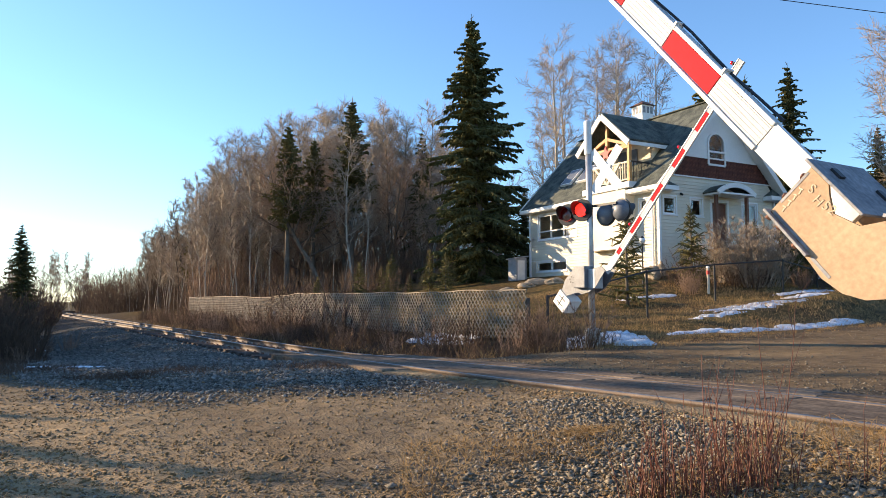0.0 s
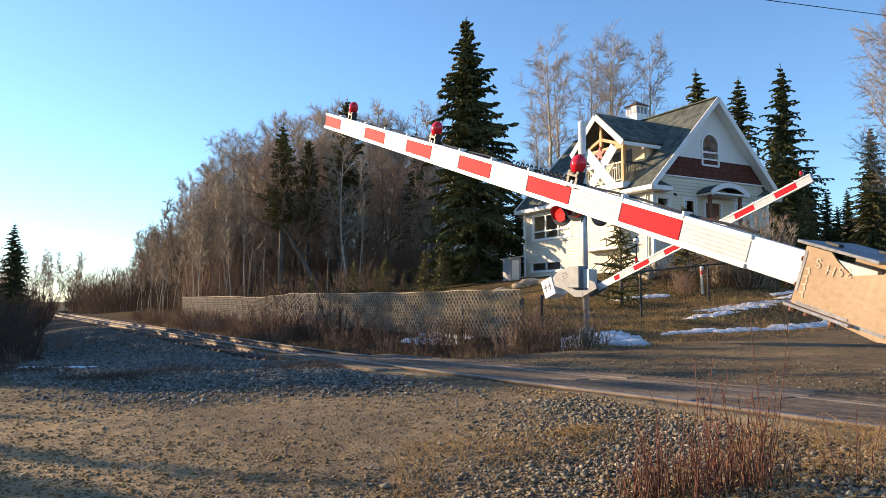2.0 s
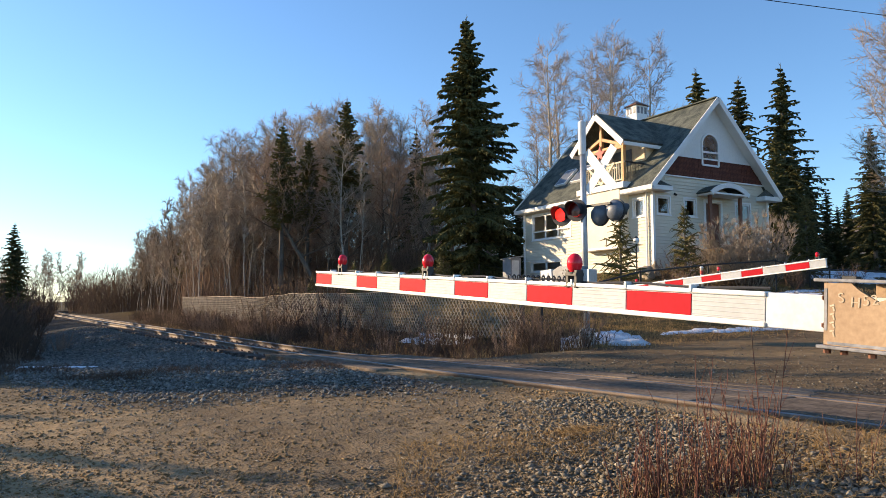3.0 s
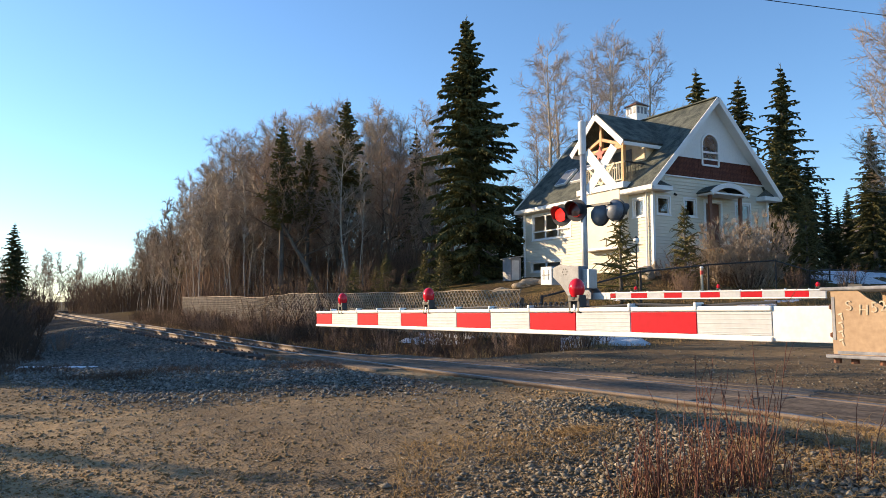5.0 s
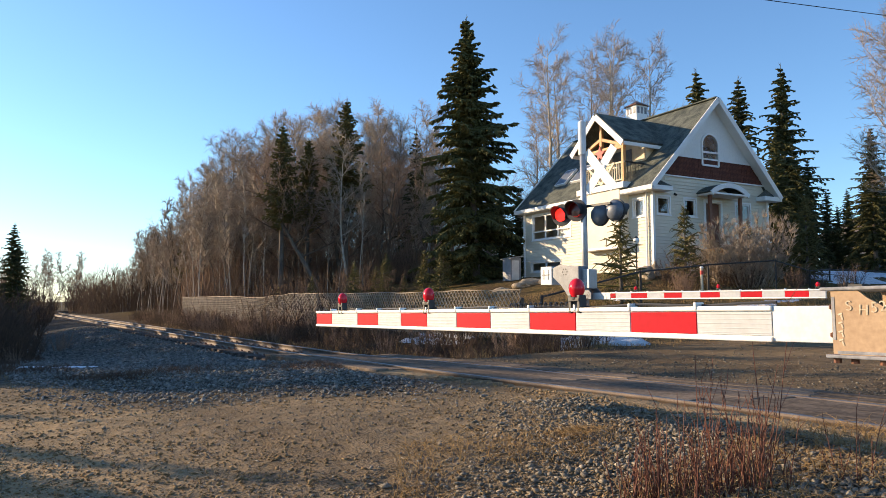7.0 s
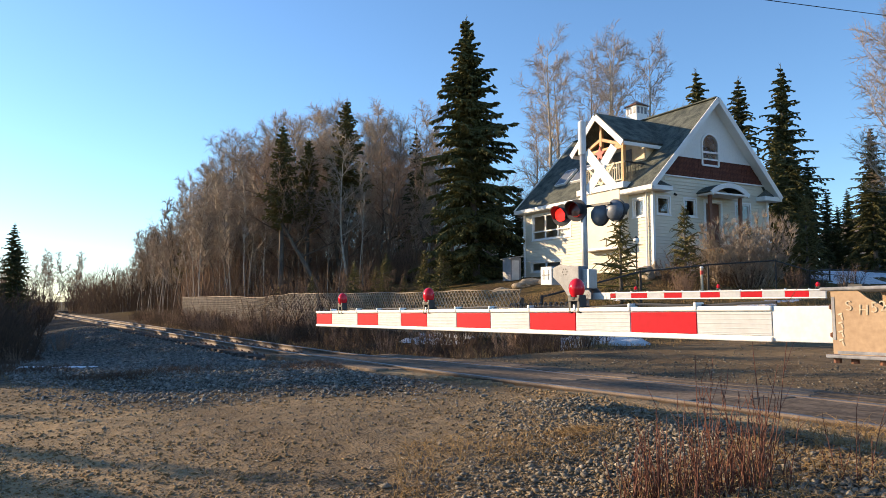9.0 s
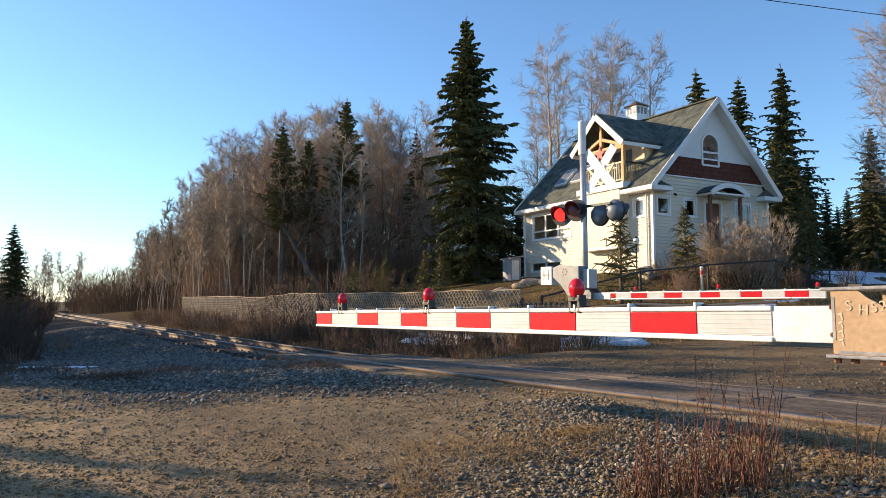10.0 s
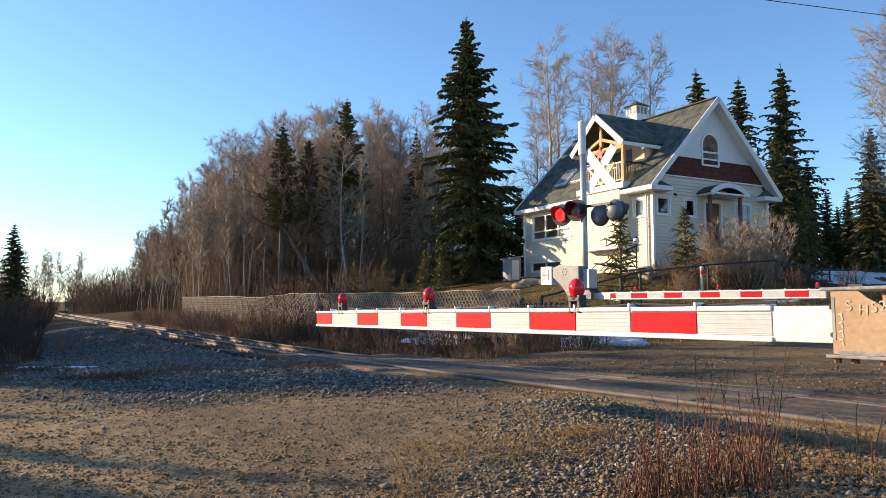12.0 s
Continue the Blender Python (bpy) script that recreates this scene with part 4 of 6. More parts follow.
    part("attic_back", box(B(), (GW / 2, 1.2, 5.4), (2.3, 0.1, 1.8)), M_DARKROOM, h)
    window(h, gable_at, *gh[0])
    window(h, gable_at, *gh[1])
    window(h, gable_at, *gh[3])
    window(h, side_at, *sh[0], cols=3, rail=2.6)
    part("curtain", box(B(), (0.2, 6.35, 2.82), (0.03, 1.05, 1.3)), M_CURTAIN, h, "pale curtain drawn over part of the window")
    window(h, side_at, *sh[1], cols=2)
    window(h, side_at, *sh[2], curtain=True)
    # front door with its arched canopy
    part("front_door", box(B(), (3.75, 0.09, 2.27), (0.96, 0.06, 2.1), bevel=0.01), M_DOOR, h, "brown panelled front door")
    bm = B()
    for x in (3.2, 4.3):
        box(bm, (x, -0.02, 2.28), (0.12, 0.06, 2.2))
    box(bm, (3.75, -0.02, 3.43), (1.22, 0.06, 0.14))
    part("door_casing", bm, M_TRIM, h)
    for x in (2.95, 4.95):
        part("porch_post", box(B(), (x, -0.55, 2.45), (0.13, 0.13, 2.3)), M_DOOR, h, "brown porch post")
    bm = B()
    xs = np.linspace(2.7, 5.15, 13)
    top = [(x, 3.72 + 0.42 * math.sin(math.pi * (x - 2.7) / 2.45) ** 0.8) for x in xs]
    for (xa, z_a), (x2, z2) in zip(top, top[1:]):
        beam(bm, (xa, -0.42, z_a), (x2, -0.42, z2), 0.9, 0.07)
    part("canopy_roof", bm, M_SHINGLE, h, "dark arched canopy roof")
    bm = B()
    for (xa, z_a), (x2, z2) in zip(top, top[1:]):
        beam(bm, (xa, -0.89, z_a - 0.07), (x2, -0.89, z2 - 0.07), 0.06, 0.22)
    part("canopy_face", bm, M_TRIM, h, "white arched canopy face")
    bm = B()
    box(bm, (3.9, -0.5, 3.66), (2.3, 0.9, 0.08))
    part("canopy_soffit", bm, M_TRIM, h)
    bm = B()
    box(bm, (3.8, -0.8, 1.1), (1.9, 1.5, 0.12), bevel=0.01)
    for k in range(5):
        box(bm, (3.8, -1.7 - 0.28 * k, 1.0 - 0.19 * (k + 1) + 0.1), (1.5, 0.3, 0.05))
    for x in (2.95, 4.65):
        box(bm, (x, -1.4, 0.4), (0.12, 0.12, 1.4))
    part("porch_steps", bm, M_CEDAR, h)
    # roof
    ov = 0.5
    for sg in (0, 1):
        bm = B()
        if sg == 0:
            roof_slab(bm, GW / 2, RIDGE, -ov, EAVE, -ov, SL + 0.3, 0.10)
        else:
            roof_slab(bm, GW / 2, RIDGE, GW + ov, EAVE, -ov, SL + 0.3, 0.10)
        part("roof_slope", bm, M_SHINGLE, h, "green-grey asphalt shingle slope")
        bm = B()
        x1 = -ov if sg == 0 else GW + ov
        bm.free()
        for y in (-ov - 0.02, SL + 0.28):
            p, q = Vector((GW / 2, y, RIDGE - 0.09)), Vector((x1, y, EAVE - 0.09))
            part("rake_board", beam(B(), p, q, 0.05, 0.24), M_FASCIA, h, "white rake board")
        bm = B()
        box(bm, (x1, SL / 2 - 0.1, EAVE - 0.10), (0.09, SL + 0.8, 0.17), bevel=0.01)
        part("gutter", bm, M_FASCIA, h, "white gutter")
        bm = B()
        box(bm, (x1 / 2 if sg == 0 else GW + ov / 2, SL / 2 - 0.1, EAVE - 0.20), (ov, SL + 0.7, 0.03))
        part("soffit", bm, M_FASCIA, h)
        # sloping boards under the overhang in front of the gable
        bm = B()
        roof_slab(bm, GW / 2, RIDGE - 0.14, x1, EAVE - 0.14, -ov, -0.03, 0.02)
        part("rake_soffit", bm, M_FASCIA, h)
        # boxed eave return with a small sloping cap
        bm = B()
        xm = 0.10 if sg == 0 else GW - 0.10
        box(bm, (xm if sg == 0 else xm, -0.26, EAVE - 0.12), (1.25, 0.5, 0.2), bevel=0.01)
        part("eave_return", bm, M_FASCIA, h, "white boxed eave return")
        bm = B()
        a, b = (0.0, 0.72) if sg == 0 else (GW - 0.72, GW)
        vs = [bm.verts.new(p) for p in ((a, -0.5, EAVE - 0.02), (b, -0.5, EAVE - 0.02), (b, -0.03, EAVE - 0.02), (a, -0.03, EAVE - 0.02), (a if sg == 0 else b, -0.03, EAVE + 0.42))]
        for f in ((0, 1, 4), (1, 2, 4), (3, 0, 4), (2, 3, 4), (0, 3, 2, 1)):
            bm.faces.new([vs[i] for i in f])
        bmesh.ops.recalc_face_normals(bm, faces=bm.faces[:])
        part("return_cap", bm, M_SHINGLE, h)
    part("ridge_cap", box(B(), (GW / 2, SL / 2 - 0.1, RIDGE + 0.02), (0.26, SL + 0.7, 0.06), bevel=0.02), M_SHINGLE, h)
    # corner boards
    for x, y in ((-0.02, -0.02), (GW + 0.02, -0.02), (-0.02, SL)):
        part("corner_board", box(B(), (x, y, 1.7), (0.12, 0.12, 4.0), bevel=0.008), M_TRIM, h)
    part("water_table", box(B(), (-0.02, SL / 2, 1.02), (0.05, SL - 0.3, 0.03)), M_TRIM, h)
    # skylights on the slope beside the dormer
    rot = Euler((0, -math.atan(PITCH), 0)).to_matrix()
    for y in (6.0, 7.3):
        x = 1.0
        c = Vector((x, y, roof_z(x)))
        n = Vector((-PITCH, 0, 1)).normalized()
        s = part("skylight", box(B(), c + n * 0.05, (1.25, 0.86, 0.14), rot, 0.01), M_TRIM, h, "white framed skylight")
        part("skylight_glass", box(B(), c + n * 0.125, (1.12, 0.74, 0.012), rot), M_HOODBACK, s, "blue-grey reflecting glass")
    # dormer with balcony
    DY0, DY1, DX0, DR, DE = 1.25, 4.35, -0.45, 7.62, 6.02
    ym = (DY0 + DY1) / 2
    dp = (DR - DE) / (ym - DY0 + 0.28)
    for sg in (-1, 1):
        bm = B()
        ye = ym + sg * (ym - DY0 + 0.28)
        # from the dormer's front back into the main slope
        xr, xe = (DR - EAVE) / PITCH - 0.5, (DE - EAVE) / PITCH - 0.5
        c = [Vector((DX0 - 0.35, ym, DR)), Vector((xr + 0.1, ym, DR)), Vector((xe + 0.1, ye, DE)), Vector((DX0 - 0.35, ye, DE))]
        slab(bm, c if sg < 0 else c[::-1], 0.10)
        part("dormer_roof", bm, M_SHINGLE, h, "dark shingled dormer slope")
        bm = B()
        beam(bm, (DX0 - 0.36, ym, DR - 0.09), (DX0 - 0.36, ye, DE - 0.09), 0.05, 0.26)
        part("dormer_rake", bm, M_FASCIA, h, "white dormer rake board")
        bm = B()
        box(bm, ((DX0 - 0.35 + xe) / 2 + 0.05, ye, DE - 0.09), (xe - DX0 + 0.3, 0.08, 0.16))
        part("dormer_gutter", bm, M_FASCIA, h)
        yw = DY0 + 0.08 if sg < 0 else DY1 - 0.08
        bm = B()
        x_of = lambda z: (z - EAVE) / PITCH - 0.5
        vs = [(0.95, yw, roof_z(0.95) - 0.1), (x_of(DE) + 0.1, yw, DE), (0.95, yw, DE)]
        slab(bm, vs, 0.1)
        part("dormer_cheek", bm, M_SIDING, h)
        # posts of the balcony
        part("balcony_post", box(B(), (DX0 + 0.02, yw, 5.05), (0.15, 0.15, 2.0), bevel=0.01), M_CEDAR, h, "honey cedar balcony post")
        bm = B()
        beam(bm, (DX0 - 0.02, ym, 4.3), (DX0 - 0.02, ym + sg * 0.9, 5.2), 0.08, 0.12)
        part("balcony_brace", bm, M_TIMBERPALE, h)
    # dormer front wall set back, with door glass
    bm = B()
    slab(bm, [(0.95, DY1 - 0.1, 4.2), (0.95, DY0 + 0.1, 4.2), (0.95, DY0 + 0.1, DE), (0.95, ym, DR - 0.2), (0.95, DY1 - 0.1, DE)], 0.12)
    part("dormer_front", bm, M_TIMBERPALE, h, "pale dormer front wall")
    part("balcony_door", box(B(), (0.92, ym + 0.1, 5.15), (0.06, 1.3, 1.8)), M_HOODBACK, h, "glazed balcony door")
    bm = B()
    box(bm, (DX0 + 0.02, ym, DE - 0.12), (0.16, DY1 - DY0, 0.2), bevel=0.01)
    part("tie_beam", bm, M_CEDAR, h, "honey cedar tie beam")
    part("king_post", box(B(), (DX0 + 0.02, ym, 6.75), (0.14, 0.16, 1.5), bevel=0.01), M_CEDAR, h, "honey cedar king post")
    bm = B()
    for y0, y1 in ((DY0 + 0.15, ym), (DY1 - 0.15, ym)):
        beam(bm, (DX0 + 0.02, y0, DE - 0.05), (DX0 + 0.02, y1, DE + 0.45), 0.12, 0.14)
    part("truss_brace", bm, M_CEDAR, h)
    part("balcony_floor", box(B(), (0.15, ym, 4.08), (1.6, DY1 - DY0 + 0.2, 0.28), bevel=0.015), M_TRIM, h, "white balcony floor edge")
    part("top_rail", box(B(), (DX0, ym, 5.16), (0.07, DY1 - DY0, 0.07)), M_TIMBERPALE, h)
    part("bottom_rail", box(B(), (DX0, ym, 4.36), (0.05, DY1 - DY0, 0.05)), M_TIMBERPALE, h)
    for y in np.arange(DY0 + 0.2, DY1 - 0.1, 0.155):
        part("baluster", box(B(), (DX0, float(y), 4.76), (0.035, 0.035, 0.78)), M_TIMBERPALE, h)
    for yy in (DY0 + 0.02, DY1 - 0.02):
        part("side_rail", box(B(), (0.2, yy, 5.16), (1.2, 0.06, 0.06)), M_WIRE, h)
        for x in np.arange(-0.25, 0.8, 0.16):
            part("side_baluster", box(B(), (float(x), yy, 4.7), (0.022, 0.022, 0.9)), M_WIRE, h)
    # red star hung in the dormer
    bm = B()
    pts = []
    for k in range(10):
        r = 0.40 if k % 2 == 0 else 0.17
        a = math.pi / 2 + k * math.pi / 5
        pts.append((DX0 - 0.12, ym - r * math.cos(a), 5.75 + r * math.sin(a)))
    slab(bm, pts, 0.05)
    part("star_ornament", bm, M_REDSTAR, h, "red painted star ornament")
    # bay under the balcony
    bm = B()
    box(bm, (-0.28, ym + 0.1, 2.65), (0.56, DY1 - DY0 - 0.3, 2.7), bevel=0.01)
    part("bay", bm, M_SIDING, h, "cream sided bay under the balcony")
    part("bay_foot", box(B(), (-0.28, ym + 0.1, 1.26), (0.60, DY1 - DY0 - 0.22, 0.1)), M_TRIM, h)
    # cupola
    cu = part("cupola", box(B(), (GW / 2, 4.8, RIDGE + 0.38), (0.78, 0.78, 0.95), bevel=0.01), M_TRIM, h, "white louvred roof cupola")
    for k in range(3):
        for (x, y, sx, sy) in ((GW / 2 - 0.25 + 0.25 * k, 4.8 - 0.395, 0.15, 0.02), (GW / 2 - 0.395, 4.8 - 0.25 + 0.25 * k, 0.02, 0.15)):
            part("louvre", box(B(), (x, y, RIDGE + 0.58), (sx, sy, 0.34)), M_GREYPLATE, cu)
    bm = B()
    bmesh.ops.create_cone(bm, cap_ends=True, segments=4, radius1=0.72, radius2=0.02, depth=0.32, matrix=Matrix.Translation((GW / 2, 4.8, RIDGE + 1.0)) @ Matrix.Rotation(math.pi / 4, 4, "Z"))
    part("cupola_roof", bm, M_RUST, cu, "brown pyramid cap")
    # timber foot and boulders at the corner
    part("foundation", box(B(), (GW / 2, SL / 2, -0.45), (GW - 0.1, SL - 0.1, 0.9)), M_CONCRETE, h)
    part("downpipe", rod(B(), (-0.1, 0.3, 0.0), (-0.1, 0.3, EAVE - 0.2), 0.045, n=8), M_TRIM, h)
    part("wall_lamp", rod(B(), (2.0 - 0.7, -0.02, 3.62), (1.3, -0.14, 3.55), 0.05, n=8), M_BLACK, h)
    return h


make_house()


def make_shed():
    x, y = 3.75, 38.6
    s = thing("garden_shed", "small pale grey garden shed", "shed", pose(x, y, ground_z(x, y) - 0.05, 0, 0, 28))
    part("shed_body", box(B(), (0, 0, 0.62), (0.66, 0.8, 1.24), bevel=0.01), M_SHED, s)
    part("shed_roof", roof_slab(B(), -0.42, 1.22, 0.42, 1.36, -0.5, 0.5, 0.06), M_GREYPLATE, s)
    part("shed_door", box(B(), (-0.03, -0.41, 0.58), (0.44, 0.03, 1.04), bevel=0.004), M_ALU, s)


make_shed()


def make_neighbour():
    x, y = 40.5, 64.0
    h = thing("neighbour_house", "distant blue-grey house with an orange wall", "house", pose(x, y, ground_z(x, y), 0, 0, 10))
    part("wall", box(B(), (0, 0, 2.0), (9, 6, 4.0)), M_BLUEGREY, h)
    part("end_wall", box(B(), (-4.7, 0, 1.9), (0.3, 6, 3.8)), M_BLUEGREY, h)
    part("gable_panel", box(B(), (-4.3, -3.05, 3.5), (0.5, 0.06, 0.7)), M_ORANGE, h, "orange painted panel")
    bm = B()
    roof_slab(bm, 0, 6.0, -5.0, 3.9, -3.4, 3.4, 0.15)
    roof_slab(bm, 0, 6.0, 5.0, 3.9, -3.4, 3.4, 0.15)
    part("roof", bm, M_BARK, h)
    for k in range(2):
        part("window", box(B(), (-2 + 3 * k, -3.02, 2.3), (1.1, 0.06, 1.1)), M_HOODBACK, h)


make_neighbour()


# ---- trees ----
def rnd_dir(g, d, spread):
    v = Vector((g.gauss(0, 1), g.gauss(0, 1), g.gauss(0, 1)))
    v = (v - d * v.dot(d)).normalized()
    return (d * math.cos(spread) + v * math.sin(spread)).normalized()


def limb(g, segs, p, d, length, r, n, up, wobble):
    """A bent limb; returns its stations (place, way, radius)."""
    out = []
    for i in range(n):
        d = (d + Vector((0, 0, up)) + Vector((g.uniform(-1, 1), g.uniform(-1, 1), g.uniform(-1, 1))) * wobble).normalized()
        q = p + d * (length / n)
        r1 = r * (1 - 0.75 / n)
        segs.append((p, q, r, r1))
        p, r = q, r1
        out.append((p, d, r))
    return out


def bare_tree(name, seed, H, r0, first, n1, len1, ang1, up1, n2, n3, twig, bark, twigs, lean=(0, 0), wob=0.06, tail=0.45):
    """Meshes (trunk, crown) of a leafless tree: limbs from first * H up, boughs, then fine twigs."""
    g = random.Random(seed)
    trunk, limbs, crown = [], [], []
    n = 12
    st = []
    p, d, r = Vector((0, 0, 0)), Vector((lean[0], lean[1], 1)).normalized(), r0
    for i in range(n):
        d = (d + Vector((g.uniform(-1, 1), g.uniform(-1, 1), 0.4)) * wob).normalized()
        q = p + d * (H / n)
        r1 = max(r0 * (1 - (i + 1) / n) ** 0.8, 0.012)
        trunk.append((p, q, r, r1))
        st.append((p, q, r, d))
        p, r = q, r1
    for k in range(n1):
        f = first + (1 - first) * (k + g.random()) / n1
        i = min(int(f * n), n - 1)
        a, b, r, d = st[i]
        t = f * n - i
        base = a.lerp(b, t)
        az = k * 2.4 + g.uniform(-0.5, 0.5)
        side = Vector((math.cos(az), math.sin(az), 0))
        w = ang1 * g.uniform(0.75, 1.2)
        d1 = (Vector((0, 0, math.cos(w))) + side * math.sin(w)).normalized()
        ln = len1 * H * (1 - tail * max(0, (f - first) / (1 - first))) * g.uniform(0.7, 1.15)
        for p1, q1, rr in limb(g, limbs, base, d1, ln, max(r * 0.5, 0.03), 5, up1, 0.16):
            for _ in range(n2):
                d2 = rnd_dir(g, q1, g.uniform(0.45, 1.15))
                l2 = ln * g.uniform(0.20, 0.42)
                for p2, q2, r2 in limb(g, crown, p1, d2, l2, max(rr * 0.5, 0.013), 3, up1 * 0.7, 0.24):
                    for _ in range(n3):
                        d3 = rnd_dir(g, q2, g.uniform(0.3, 0.95))
                        d3 = (d3 + Vector((0, 0, up1 * 0.6))).normalized()
                        crown.append((p2, p2 + d3 * twig * g.uniform(0.4, 1.25), 0.0105, 0.004))
    return trunk_mesh(name + "_trunk", trunk, 7, bark), tubes(name + "_crown", limbs + crown, 3, [bark, twigs], len(limbs))


def spruce(name, seed, H, R, whorls, per, dense, material, droop=0.30, bare=0.06, thin=1.0):
    """Meshes (trunk, crown) of a spruce: whorled boughs hung with needled sprays."""
    g = random.Random(seed)
    trunk = [(Vector((0, 0, H * i / 10)), Vector((0, 0, H * (i + 1) / 10)), 0.017 * H * (1 - i / 10) + 0.012, 0.017 * H * (1 - (i + 1) / 10) + 0.012) for i in range(10)]
    sp = []
    for k in range(whorls):
        f = bare + (1 - bare) * (k / whorls) ** 0.92
        z = H * f
        L0 = R * (1 - f) ** 0.78 * (0.62 + 0.38 * min(1, (f - bare) * 9 + 0.4)) + 0.05
        for j in range(per):
            if g.random() < 0.10:
                continue
            az = k * 1.1 + j * 2 * math.pi / per + g.uniform(-0.35, 0.35)
            L = L0 * g.uniform(0.5, 1.35)
            side = Vector((math.cos(az), math.sin(az), 0))
            p = Vector((0, 0, z + g.uniform(-0.6, 0.5) * min(1, H / 10) * (1 - f)))
            dr = droop * g.uniform(0.35, 2.0)
            n = max(3, int(L / 0.30))
            lift = 0.55 * f - 0.05 + g.uniform(-0.12, 0.15)
            for i in range(n):
                t = i / n
                d = (side + Vector((0, 0, lift - dr * (1.6 * t) + (0.55 * max(0, t - 0.65))))).normalized()
                q = p + d * (L / n)
                sp.append((p, q, 0.055 * thin * (1 - t) + 0.03, 0.05 * thin * (1 - t) + 0.012))
                cross = d.cross(Vector((0, 0, 1))).normalized()
                m = max(1, int(dense * (1 - 0.3 * t)))
                for _ in range(m):
                    for sg in (1, -1):
                        dd = (d * g.uniform(0.3, 0.9) + cross * sg * g.uniform(0.3, 1.0) + Vector((0, 0, -g.uniform(0.1, 1.1)))).normalized()
                        ln = (0.07 + 0.15 * min(1, 3 * (1 - f)) + 0.34 * L / max(R, 0.1) * (1 - t)) * g.uniform(0.6, 1.3)
                        a = p.lerp(q, g.random())
                        b = a + dd * ln * 0.45
                        sp.append((a, b, 0.018, 0.048 * thin))
                        sp.append((b, a + dd * ln, 0.048 * thin, 0.006))
                p = q
    for i in range(6):
        z = H * (1 - 0.012 * i)
        sp.append((Vector((0, 0, z)), Vector((g.uniform(-0.2, 0.2), g.uniform(-0.2, 0.2), z + 0.22)), 0.03, 0.004))
    sp.append((Vector((0, 0, H * 0.97)), Vector((0, 0, H + 0.25)), 0.03, 0.008))
    return trunk_mesh(name + "_trunk", trunk, 7, M_BARK), tubes(name + "_crown", sp, 3, material)


def stand(kind, meshes, label, category, x, y, turn, size, lean=(0, 0), group=""):
    t = thing(kind, label, category, pose(x, y, ground_z(x, y) - 0.06, lean[0], lean[1], 0) @ pose(0, 0, 0, 0, 0, turn) @ Matrix.Diagonal((size, size, size, 1)), group)
    mesh_part("trunk", meshes[0], t)
    mesh_part("crown", meshes[1], t)
    return t


BIG_SPRUCE = spruce("big_spruce", 3, 12.9, 3.1, 50, 7, 6, M_NEEDLE, 0.36, 0.04, 1.5)
SPRUCE_A = spruce("spruce_a", 4, 14.0, 3.1, 40, 7, 2, M_NEEDLE, 0.42, 0.04, 1.8)
SPRUCE_B = spruce("spruce_b", 5, 12.0, 1.9, 34, 6, 2, M_NEEDLE, 0.36, 0.08, 1.7)
SHADE_SPRUCE = spruce("shade_spruce", 6, 12.0, 2.3, 18, 6, 1, M_NEEDLE, 0.36, 0.05, 2.4)
YOUNG = [spruce("young_spruce", 20 + k, 3.0, 0.85, 15, 5, 1, M_NEEDLE_Y, -0.05, 0.04, 0.36) for k in range(2)]
PINE_GREEN = spruce("green_pine", 9, 11.0, 2.3, 32, 6, 3, M_NEEDLE_Y, 0.05, 0.45, 1.3)
ASPEN = [bare_tree("aspen", 30 + k, 12.0, 0.11, 0.30, 19, 0.19, 0.80, 0.09, 3, 3, 0.5, M_BARK, M_TWIG) for k in range(3)]
BIRCH = [bare_tree("birch", 40 + k, 11.0, 0.085, 0.36, 18, 0.17, 0.75, 0.07, 2, 3, 0.5, M_BIRCH, M_TWIG) for k in range(2)]
POPLAR = [bare_tree("poplar", 50 + k, 17.5, 0.20, 0.30, 24, 0.18, 0.95, 0.06, 3, 3, 0.5, M_BIRCH, M_TWIG_PALE, wob=0.05) for k in range(2)]
WILLOW = [bare_tree("willow", 60 + k, 8.6, 0.17, 0.22, 17, 0.44, 1.05, 0.08, 3, 3, 0.5, M_BARK, tw, (-0.25, 0.0), 0.14, 0.25) for k, tw in ((0, M_TWIG), (1, M_TWIG_RED))]
LEANING = bare_tree("leaning_willow", 63, 10.0, 0.19, 0.30, 20, 0.40, 1.10, 0.06, 3, 3, 0.55, M_BARK, M_TWIG_RED, (-0.55, 0.0), 0.10, 0.30)
CROOKED = bare_tree("crooked_birch", 66, 10.8, 0.085, 0.34, 15, 0.22, 1.05, 0.10, 2, 3, 0.5, M_BIRCH, M_TWIG, (0.03, 0.0), 0.10, 0.35)
SPREADING = bare_tree("spreading_poplar", 81, 13.0, 0.2, 0.36, 22, 0.27, 0.85, 0.11, 4, 3, 0.5, M_BIRCH, M_TWIG_PALE, wob=0.07, tail=0.4)
SAPLING = [bare_tree("sapling", 70 + k, 6.5, 0.032, 0.40, 12, 0.13, 0.6, 0.08, 1, 3, 0.35, bk, M_TWIG, wob=0.06) for k, bk in ((0, M_BIRCH), (1, M_BARK), (2, M_BIRCH))]


